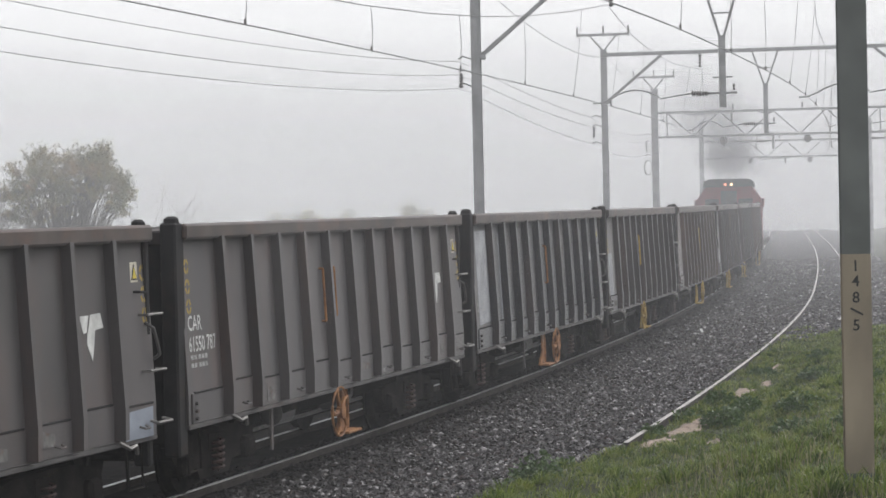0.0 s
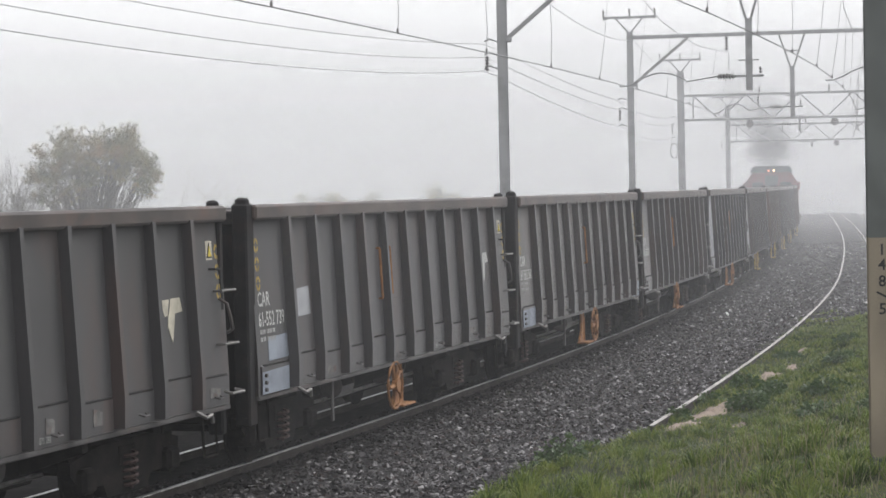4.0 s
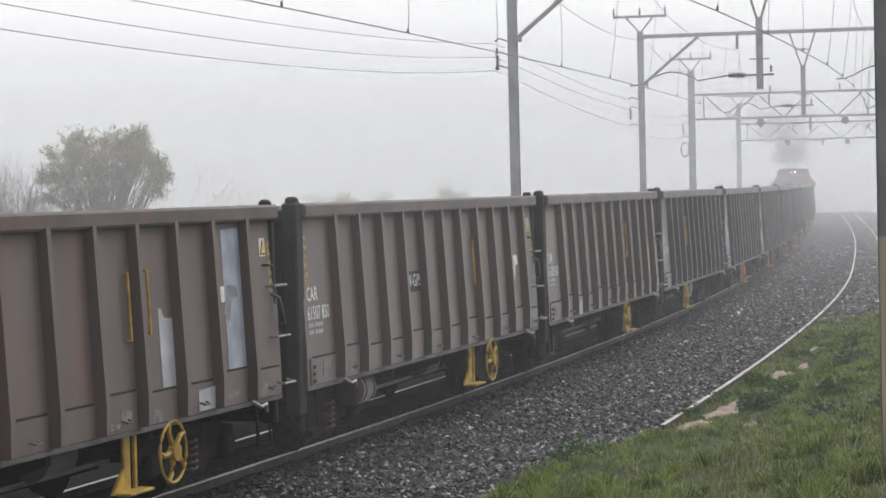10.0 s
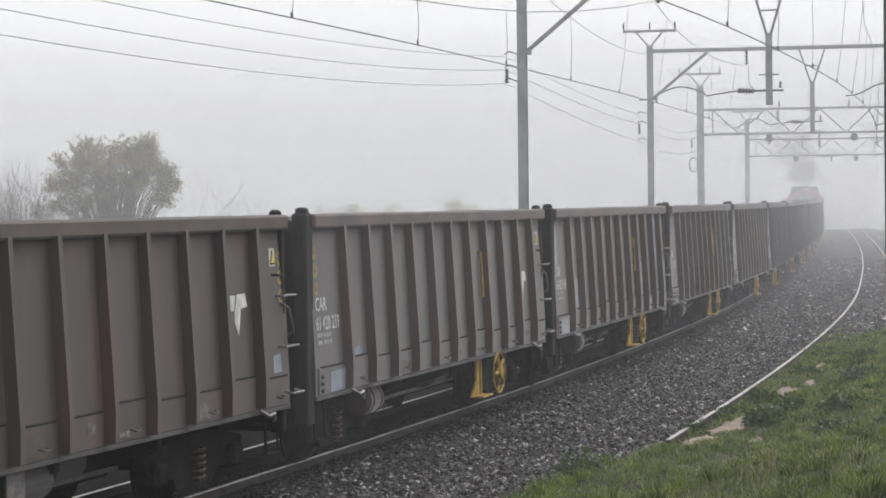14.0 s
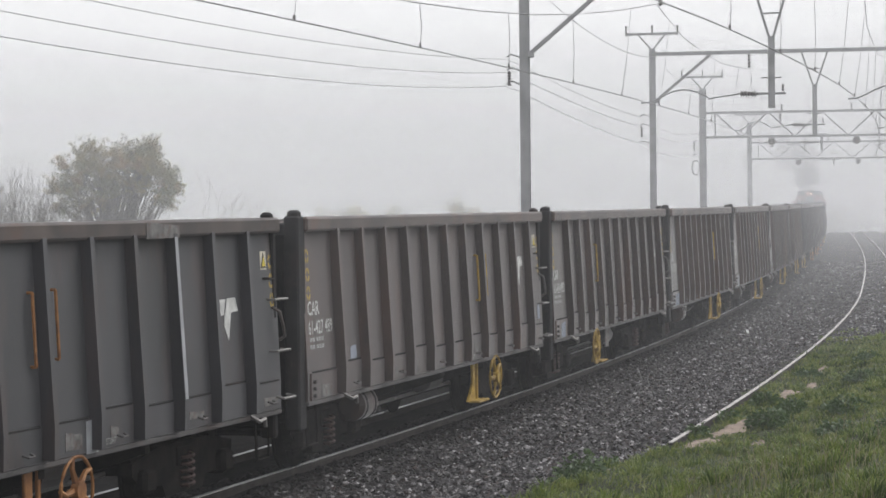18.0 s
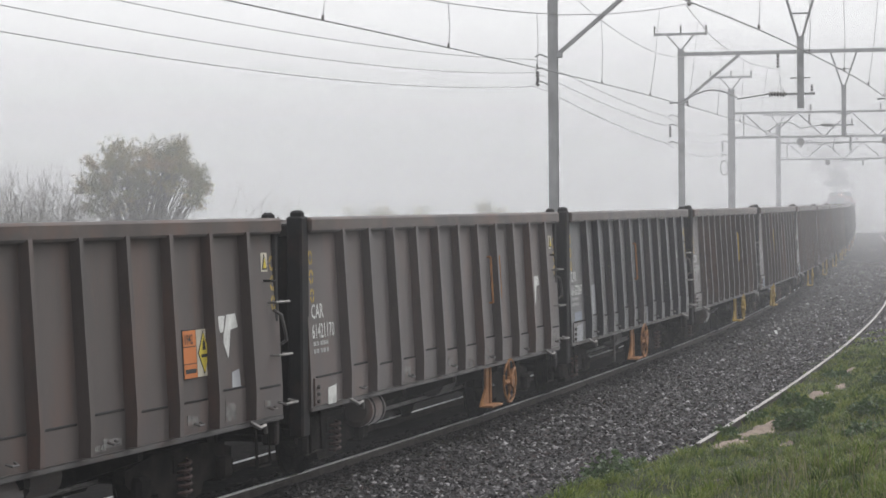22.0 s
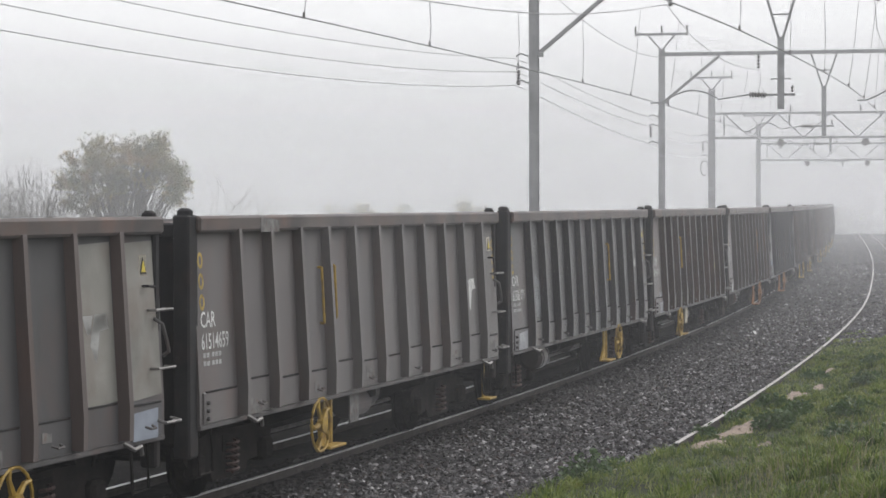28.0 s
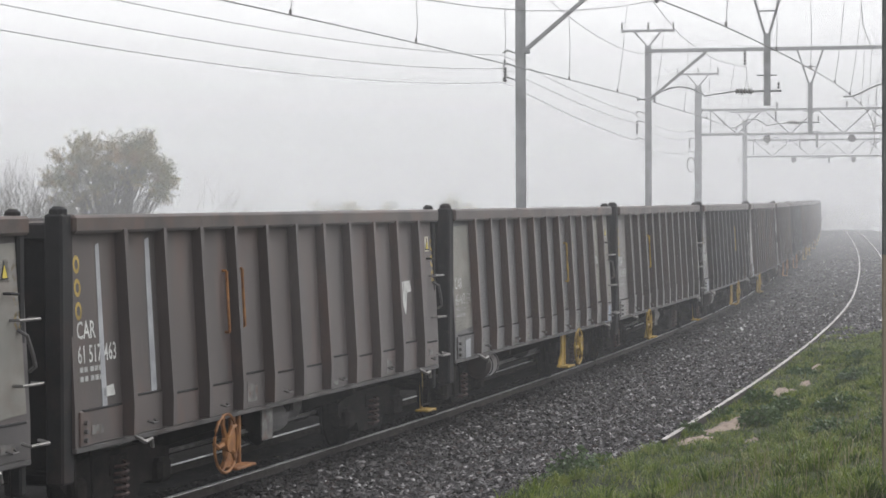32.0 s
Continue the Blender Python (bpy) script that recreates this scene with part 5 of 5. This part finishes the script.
    for z in (2.47, 2.27, 2.07):
        if k not in (6, 15, -1):
            ring_mark(t, -5.02, z, k in (10, 14, 16))
        if k not in (4, 15, -1):
            ring_mark(t, 4.99, z - 0.03)
    if logo:
        for half in LOGO:
            flat("logo_shape", half, M[logo], t, on_side(3.86, 1.9 + EMBLEM_LIFT.get(k, 0)), "worn white arrow-like painted emblem")
    flat("data_plate", [(-0.075, -0.09), (0.075, -0.09), (0.075, 0.1), (-0.075, 0.1)], M["cream"], t, on_side(4.81, 2.45), "small cream warning plate")
    flat("data_mark", [(-0.062, -0.07), (0.062, -0.07), (0.0, 0.085)], M["black"], t, on_side(4.81, 2.45, 0.01), "black rim of the warning triangle")
    flat("data_mark", [(-0.042, -0.055), (0.042, -0.055), (0.0, 0.05)], M["sign_yellow"], t, on_side(4.81, 2.45, 0.014), "yellow warning triangle")
    hook = Build().tube([(4.78, -side_y(2.27) + 0.01, 2.27), (4.8, -side_y(2.27) - 0.06, 2.27), (4.93, -side_y(2.27) - 0.06, 2.26)], 0.013, 5)
    part("lamp_bracket", hook, M["enddark"], t)
    if number:
        letters("sill_number", number, 0.08, M["faint"], t, on_side(1.0, 0.945, 0.005, True), "small white number on the skirt", 0.8)


def build_train():
    base = make_wagon()
    for k in sorted(WAGONS):
        wagon_things[k] = copy_thing(base, Matrix.Identity(4)) if wagon_things else base
    words = dict(grey="grey", lightgrey="light grey", brown="rusty brown", bluegrey="blue-grey", dark="dark grey", umber="grey-brown", taupe="brownish grey")
    for k, (paint, fit, number, marks) in WAGONS.items():
        t = wagon_things[k]
        tagged(t, words[paint] + " steel gondola wagon with ribbed sides" + (" and pale patches" if marks else " and white emblem"))
        paint_wagon(t, k, paint, number, marks)
        if fit is FIT_B:
            part("reservoir", Build().tube([(-0.42, -1.1, 0.7), (-0.4, -1.1, 0.7), (0.1, -1.1, 0.7), (0.12, -1.1, 0.7)], [0.13, 0.17, 0.17, 0.13], 16), M["endgrey"], t, "dusty grey air reservoir")
            part("data_board", Build().box((-0.62, -1.3, 0.68), (0.3, 0.02, 0.32), 0.004), M["cream" if k == 12 else "scuff"], t, "board with small print hung under the sill")
            if k in (14, 16):
                part("end_footstep", Build().box((4.62, -1.36, 0.36), (0.34, 0.18, 0.03), 0.008).box((4.62, -1.3, 0.62), (0.05, 0.03, 0.52), 0.006), M["yellow"], t, "yellow footstep on a strap")
        elif fit is FIT_A:
            barrel = Build().tube([(-3.12, -1.13, 0.68), (-3.08, -1.13, 0.68), (-2.62, -1.13, 0.68), (-2.58, -1.13, 0.68)], [0.13, 0.19, 0.19, 0.13], 18)
            barrel = part("reservoir", barrel, M["umber"], t, "dusty brown air reservoir")
            for x in (-3.0, -2.7):
                part("band", Build().tube([(x - 0.02, -1.13, 0.68), (x + 0.02, -1.13, 0.68)], 0.197, 18), M["enddark"], barrel)
        elif fit in (FIT_C, FIT_D):
            x = fit[0] - 1.25
            part("reservoir", Build().tube([(x - 0.24, -1.05, 0.72), (x - 0.22, -1.05, 0.72), (x + 0.22, -1.05, 0.72), (x + 0.24, -1.05, 0.72)], [0.1, 0.14, 0.14, 0.1], 14), M["endgrey"], t, "dusty grey air reservoir")
            part("strap", Build().box((x - 0.75, -1.25, 0.62), (0.06, 0.03, 0.5), 0.006), M["endgrey"], t)
        handbrake(t, *fit, "rust_orange" if k in (-1, 0, 1, 2, 10, 11, 16, 17) else "yellow")


build_train()


# ---- locomotive ----
def make_loco():
    t = tagged(new("diesel_locomotive"), "red diesel locomotive with a dark roof and lit end lamps", "locomotive")
    L = 17.5
    face = [(-1.38, 1.0), (-1.4, 2.9), (-1.36, 3.1), (-1.0, 3.62), (1.0, 3.62), (1.36, 3.1), (1.4, 2.9), (1.38, 1.0)]
    part("cab", Build().prism(face, 0.6, 3.2, "x"), M["red"], t)
    hood = [(-1.05, 1.2), (-1.05, 3.0), (-0.8, 3.45), (0.8, 3.45), (1.05, 3.0), (1.05, 1.2)]
    part("engine_hood", Build().prism(hood, 3.2, 15.5, "x"), M["red"], t)
    roof = [(-1.12, 3.62), (-1.05, 3.85), (-0.85, 3.97), (0.85, 3.97), (1.05, 3.85), (1.12, 3.62)]
    part("roof", Build().prism(roof, 0.45, 3.4, "x"), M["locodark"], t, "sooty dark cab roof")
    part("radiator_top", Build().box((9.0, 0, 3.6), (9.0, 1.5, 0.35), 0.06), M["locodark"], t)
    part("exhaust_stack", Build().tube([(8.5, 0, 3.6), (8.5, 0, 4.0)], 0.28, 14), M["locodark"], t)
    part("nose", Build().box((0.4, 0, 1.75), (0.5, 1.5, 1.6), 0.12), M["red"], t)
    for y in (-0.72, 0.72):
        part("end_window", Build().box((0.59, y, 2.85), (0.04, 0.6, 0.5), 0.015), M["glass"], t)
    part("end_panel", Build().box((0.58, 0, 2.95), (0.04, 0.7, 1.0), 0.01), M["locodark"], t)
    for y, m in ((-0.13, "lamp_warm"), (0.13, "lamp_red")):
        part("end_lamp", Build().tube([(0.44, y, 3.72), (0.38, y, 3.72)], 0.055, 12), M[m], t, "lit round lamp")
    part("frame", Build().box((L / 2, 0, 1.05), (L, 2.7, 0.3), 0.03), M["locodark"], t)
    part("buffer_beam", Build().box((0.05, 0, 0.95), (0.15, 2.7, 0.6), 0.03), M["red"], t)
    for y in (-1.3, 1.3):
        part("handrail", Build().tube([(0.1, y, 1.2), (0.1, y, 2.2), (0.6, y, 2.25)], 0.02, 6), M["white"], t)
        part("mirror", Build().box((1.2, y * 1.12, 2.9), (0.06, 0.12, 0.4), 0.02), M["red"], t)
    part("fuel_tank", Build().box((L / 2, 0, 0.55), (4.5, 2.4, 0.7), 0.1), M["locodark"], t)
    part("coupler", Build().box((-0.2, 0, 0.72), (0.5, 0.25, 0.25), 0.05), M["under"], t)
    for x in (3.0, L - 3.0):
        bg = new("bogie")
        bg.parent = t
        bg.matrix_local = pose(x, 0, 0)
        for sd in (-1, 1):
            part("side_frame", Build().box((0, sd * 0.95, 0.6), (4.2, 0.14, 0.35), 0.04), M["under"], bg)
            for xx in (-1.7, 0, 1.7):
                part("wheel", Build().tube([(xx, sd * 0.5, 0.46), (xx, sd * 0.64, 0.46)], 0.46, 22), M["under"], bg)
    return t


M["lamp_warm"] = glow("warm_lamp", (1.0, 0.62, 0.35), 3)
M["lamp_red"] = glow("red_lamp", (1.0, 0.32, 0.18), 1.6)
loco = make_loco()


# ---- trees ----
def grow(b, tips, p, d, length, r, depth, g, droop=0.0, up=0.25):
    """A branch that bends, tapers and forks."""
    pts, rs = [p], [r]
    n = 3
    for i in range(n):
        d = (d + Vector((g.gauss(0, 0.16), g.gauss(0, 0.16), g.gauss(0, 0.1) + up * 0.3 - droop))).normalized()
        p = p + d * length / n
        pts.append(p)
        rs.append(r * (1 - 0.45 * (i + 1) / n))
    b.tube(pts, rs, 5 if depth > 1 else 3, caps=False)
    if depth <= 1:
        tips += pts[1:]
    if depth > 0:
        for _ in range(g.choice((2, 3, 3)) if depth > 1 else 3):
            q = pts[g.choice((2, 3, 3))]
            dd = (d + Vector((g.gauss(0, 0.6), g.gauss(0, 0.6), g.gauss(0.05, 0.35)))).normalized()
            grow(b, tips, q, dd, length * g.uniform(0.6, 0.85), rs[-1] * 0.75, depth - 1, g, droop, up)


def tree(x, y, z, seed, stems, length, depth, leafy, label, spread=0.5, r=0.09, leaf_n=26, leaf=0.11):
    g = random.Random(seed)
    t = tagged(new("tree" if leafy else "bare_shrub"), label, "tree" if leafy else "shrub", group="trees beyond the line" if leafy else "bare shrubs beyond the line")
    tips = []
    for i in range(stems):
        b = Build()
        a = 6.28 * i / stems + g.uniform(-0.4, 0.4)
        grow(b, tips, Vector((g.gauss(0, 0.12), g.gauss(0, 0.12), 0)), Vector((spread * math.cos(a), spread * math.sin(a), 1)).normalized(), length * g.uniform(0.85, 1.15), r, depth, g)
        part("trunk", b, M["bark"], t)
    if leafy:
        tp = np.array([tuple(q) for q in tips])
        rg = np.random.default_rng(seed)
        tp = tp[tp[:, 2] > leafy]
        c = np.repeat(tp, leaf_n, 0) + rg.normal(0, 0.24, (len(tp) * leaf_n, 3))
        n = len(c)
        d = rg.normal(0, 1, (n, 3))
        d[:, 2] -= 0.5
        d /= np.linalg.norm(d, axis=1)[:, None]
        e = np.cross(d, rg.normal(0, 1, (n, 3)))
        e /= np.linalg.norm(e, axis=1)[:, None]
        ln = leaf * rg.uniform(0.6, 1.3, (n, 1))
        v = np.stack([c, c + d * ln * 0.5 + e * ln * 0.2, c + d * ln, c + d * ln * 0.5 - e * ln * 0.2], 1).reshape(-1, 3)
        part("crown", np_mesh("crown", v, np.arange(4 * n).reshape(-1, 4), M["leaf"]), None, t, "airy crown of small olive leaves")
    t.matrix_basis = pose(x, y, z)
    return t


# ---- fog ----
def build_fog():
    """Thin sheets of fog across the line: clear air near by, thicker farther off and thinner upwards, and the glowing
    backdrop in which all ends.
    """
    depth = lambda y: float(np.interp(y, (0, 25, 50, 73, 94, 133, 168, 215, 235), (0, 0.036, 0.125, 0.31, 0.48, 0.82, 1.1, 1.5, 1.7)))
    ys = [12, 24, 36, 45, 53, 60, 67, 75, 83, 91] + [99 + 9.5 * i for i in range(14)]
    for y, after in zip(ys, ys[1:] + [235]):
        share = 1 - math.exp(depth(y if y > 12 else 0) - depth(after))
        w, zs = 30 + y, (-1.0, 4.0, 5 + 0.07 * y, 7 + 0.16 * y) if y < 97 else (-1.0, 3.0, 5 + 0.025 * y, 6 + 0.06 * y)
        v = [(sx * w, y, z) for z in zs for sx in (-1, 1)]
        me = bpy.data.meshes.new("fog_bank")
        me.from_pydata(v, [], [(2 * k, 2 * k + 1, 2 * k + 3, 2 * k + 2) for k in range(3)])
        me.attributes.new("mist_share", "FLOAT", "POINT").data.foreach_set("value", [share * q for q in ((0.65, 0.92, 1.0, 0.0) if y < 97 else (0.75, 0.95, 0.5, 0.0)) for _ in range(2)])
        me.materials.append(M["fog"])
        tagged(new("fog_bank", me), "pale grey bank of fog hanging over the line", "fog", kind="stuff").visible_shadow = False
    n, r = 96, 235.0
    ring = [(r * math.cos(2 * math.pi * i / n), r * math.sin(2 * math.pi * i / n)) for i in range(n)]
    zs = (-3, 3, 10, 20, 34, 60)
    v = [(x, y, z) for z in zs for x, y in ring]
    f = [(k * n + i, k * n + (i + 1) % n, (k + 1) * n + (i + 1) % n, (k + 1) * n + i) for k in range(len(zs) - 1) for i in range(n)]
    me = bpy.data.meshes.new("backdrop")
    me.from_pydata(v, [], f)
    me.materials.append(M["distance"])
    tagged(new("backdrop", me), "glowing backdrop for the bright fog in which the distance is lost", "fog", kind="structure").visible_shadow = False


def distance_material():
    m = bpy.data.materials.new("glowing_fog_backdrop")
    m.use_nodes = True
    nt = m.node_tree
    nt.nodes.clear()
    # emission stands in for lit fog and sky, brighter with height
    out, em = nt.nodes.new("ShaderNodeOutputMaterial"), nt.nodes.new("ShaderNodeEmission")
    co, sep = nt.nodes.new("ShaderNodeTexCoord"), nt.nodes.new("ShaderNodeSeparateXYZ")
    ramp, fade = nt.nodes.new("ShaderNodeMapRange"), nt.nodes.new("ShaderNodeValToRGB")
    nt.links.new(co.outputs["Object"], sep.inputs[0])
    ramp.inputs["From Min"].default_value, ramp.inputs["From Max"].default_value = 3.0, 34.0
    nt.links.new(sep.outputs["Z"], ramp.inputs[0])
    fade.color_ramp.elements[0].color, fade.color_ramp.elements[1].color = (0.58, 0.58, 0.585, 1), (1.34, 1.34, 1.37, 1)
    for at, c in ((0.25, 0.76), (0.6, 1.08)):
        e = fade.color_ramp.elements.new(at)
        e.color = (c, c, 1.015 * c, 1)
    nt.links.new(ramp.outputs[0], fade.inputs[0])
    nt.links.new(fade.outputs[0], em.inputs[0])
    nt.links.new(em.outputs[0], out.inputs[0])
    return m


M["fog"] = veil("fog", (0.785, 0.787, 0.80), 1.0, 0.15)
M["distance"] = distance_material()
M["smoke"] = veil("diesel_smoke", (0.12, 0.12, 0.125), 0.36, 0.4)


def make_smoke():
    """Soft layers of exhaust that trail over the locomotive."""
    g = random.Random(4)
    t = tagged(new("exhaust_smoke"), "dark grey diesel smoke drifting above the locomotive", "smoke")
    for i in range(11):
        rings, n = 6, 20
        x, y, z = g.uniform(2, 16), g.gauss(0.1, 0.35 if i < 5 else 0.8), 4.65 + (0.13 * i if i < 5 else 0.5 * (i - 4)) + g.uniform(-0.15, 0.2)
        r = 1.15 + (0.06 * i if i < 5 else 0.22 * (i - 4))
        v, d, f = [(x, y, z)], [1.0 if i < 5 else 0.6], []
        for a in range(1, rings + 1):
            q = a / rings
            for b in range(n):
                w = 2 * math.pi * b / n
                k = r * q * (1 + 0.16 * math.sin(3 * w + i) + 0.1 * math.sin(5 * w + 2 * i))
                v.append((x + 0.25 * k * math.sin(w + i), y + 1.15 * k * math.cos(w), z + 0.9 * k * math.sin(w)))
                d.append((1 - q * q) ** 2 * (1.0 if i < 5 else 0.6))
        f += [(0, 1 + b, 1 + (b + 1) % n) for b in range(n)]
        for a in range(rings - 1):
            o = 1 + a * n
            f += [(o + b, o + n + b, o + n + (b + 1) % n, o + (b + 1) % n) for b in range(n)]
        me = Build().add(v, f).mesh("puff", M["smoke"], True)
        at = me.attributes.new("mist_share", "FLOAT", "POINT")
        at.data.foreach_set("value", d)
        ob = new("puff", me)
        ob.parent = t
        ob.visible_shadow = False
    return t


smoke = make_smoke()
build_fog()


def crown_tree(x, y, ground, k, seed):
    """A low spreading tree: limbs that fan out to sprays of narrow leaves under an uneven top, with a drooping lobe on one side."""
    g, rg = random.Random(seed), np.random.default_rng(seed)
    t = tagged(new("tree"), "small spreading tree with olive and rusty leaves in the fog", "tree")
    over = lambda u: float(np.interp(u, (-2.8, -2.3, -1.7, -0.7, 0.0, 0.9, 1.9, 2.3, 3.0), (3.7, 4.4, 5.5, 5.8, 5.4, 5.6, 5.5, 4.5, 3.9))) + 0.2 * math.sin(5.1 * u)
    under = lambda u: float(np.interp(u, (-2.8, -2.0, -0.5, 0.3, 1.0, 1.6, 2.5, 3.0), (3.1, 2.8, 2.9, 3.4, 4.3, 3.9, 3.0, 3.3)))
    tips = []
    while len(tips) < 230:
        cx, cy = g.uniform(-2.65, 2.85), g.gauss(0, 1.0)
        wide = 1 - 0.1 * cy * cy
        top, low = under(cx) + (over(cx) - under(cx)) * max(0.1, wide), under(cx)
        tips.append(Vector((cx, cy, low + (top - low) * (1 - g.random() ** 1.4))))
    up = lambda p: Vector((k * p.x, k * p.y, 3 + k * (p.z - 3)))
    for i in range(6):
        b = Build()
        root = Vector((0.2 * math.cos(i * 1.05), 0.2 * math.sin(i * 1.05), ground - 0.1))
        for c in map(up, tips[i::6]):
            mid = root.lerp(c, 0.5) + Vector((g.gauss(0, 0.15), g.gauss(0, 0.15), 0.05)) - Vector((c.x, c.y, 0)) * 0.13
            b.tube([root, root.lerp(mid, 0.5) + Vector((g.gauss(0, 0.06), g.gauss(0, 0.06), 0)), mid, mid.lerp(c, 0.6) + Vector((g.gauss(0, 0.1), 0, 0.06)), c], [0.05, 0.04, 0.026, 0.014, 0.006], 5, False)
        part("trunk", b, M["bark"], t)
    # each tip carries a spray of thin shoots, upright over the crown and hanging at its sides
    cs, ds = [], []
    b = Build()
    for c in tips:
        high = (c.z - under(c.x)) / max(0.2, over(c.x) - under(c.x))
        for _ in range(7):
            d = Vector((g.gauss(0, 0.55) + 0.12 * c.x, g.gauss(0, 0.55) + 0.1 * c.y, g.gauss(0.75 * high - 0.35 * (1 - high), 0.35))).normalized()
            ln = g.uniform(0.3, 0.75) * (1.15 if high > 0.8 else 0.9)
            b.tube([up(c), up(c + d * ln * 0.5), up(c + d * ln + Vector((0, 0, -0.06)))], [0.007, 0.005, 0.003], 3, False)
            cs.append(tuple(up(c)))
            ds.append(tuple(d * ln * k))
    part("shoots", b, M["bark"], t)
    each = 30
    u = rg.uniform(0.1, 1.05, (len(cs) * each, 1))
    dd = np.repeat(np.array(ds), each, 0)
    c = np.repeat(np.array(cs), each, 0) + dd * u + rg.normal(0, 0.045 * k, (len(u), 3))
    d = 0.9 * dd / np.linalg.norm(dd, axis=1)[:, None] + rg.normal(0, 0.7, c.shape)
    d /= np.linalg.norm(d, axis=1)[:, None]
    e = np.cross(d, rg.normal(0, 1, c.shape))
    e /= np.linalg.norm(e, axis=1)[:, None]
    ln = 0.1 * k * rg.uniform(0.6, 1.4, (len(c), 1))
    v = np.stack([c, c + d * ln * 0.5 + e * ln * 0.15, c + d * ln, c + d * ln * 0.5 - e * ln * 0.15], 1).reshape(-1, 3)
    part("crown", np_mesh("crown", v, np.arange(len(v)).reshape(-1, 4), M["leaf"]), None, t, "airy crown of small olive leaves")
    t.matrix_basis = pose(x, y, 0)


crown_tree(-14.2, 85.2, -0.55, 0.845, 3)
for x, y, sd in ((-15.8, 71.5, 11), (-15.0, 73, 12), (-15.4, 74, 13), (-14.4, 72, 15), (-16.7, 71.5, 17)):
    tree(x, y, -0.6, sd, 20, 1.95, 3, 0, "leafless thin-branched shrub in the fog", 0.28, 0.04)
for x, y, sd, ln in ((-10.35, 71.5, 24, 2.1), (-9.75, 73, 27, 2.0), (-9.3, 72, 31, 1.7)):
    tree(x, y, -0.6, sd, 4, ln, 3, 0, "sparse leafless shrub with bare forked twigs in the fog", 0.4, 0.03)
for x, y, sd in ((-9.5, 150, 21), (-8.1, 152, 22), (-1.8, 150, 23)):
    tree(x, y, -0.5, sd, 4, 1.72, 2, 1.4, "low rounded bush far off in the fog", 0.7, 0.06, 50, 0.14)

sleepers(first_track, lambda q: 0.0, -12, 70, -0.235)


# ---- movement ----
def motions():
    times = [0.5 * i for i in range(65)]
    for k, t in wagon_things.items():
        walk(t, [(a, set_on_line(travelled(a) - k * PITCH + 5.6)) for a in times])
    walk(loco, [(a, set_on_line(travelled(a) + 7 * PITCH + 8.75, 5.7) @ pose(-8.75, 0, 0)) for a in times])
    walk(smoke, [(a, set_on_line(travelled(a) + 7 * PITCH + 8.75, 5.7) @ pose(-8.75, 0, 0)) for a in times])
    # wheels roll on the rails; all wagons run at one speed, so their wheels share their keys
    spin = [i / 15 for i in range(481)]
    bogies = [[o for o in t.children if o.name.split(".")[0] == "bogie"] for t in wagon_things.values()]
    lead = sorted((w for w in bogies[0][0].children if w.name.startswith("wheelset")), key=lambda w: w.matrix_local.translation.x)
    for w in lead:
        x = w.matrix_local.translation.x
        walk(w, [(a, pose(x, 0, 0.42, 0, math.degrees(travelled(a) / 0.42) % 360, 0)) for a in spin])
    for group in bogies:
        for bg in group:
            wheels = sorted((w for w in bg.children if w.name.startswith("wheelset")), key=lambda w: w.matrix_local.translation.x)
            for w, src in zip(wheels, lead):
                if w is not src:
                    w.rotation_mode = "QUATERNION"
                    ad = w.animation_data_create()
                    ad.action = src.animation_data.action
                    ad.action_slot = src.animation_data.action_slot


motions()
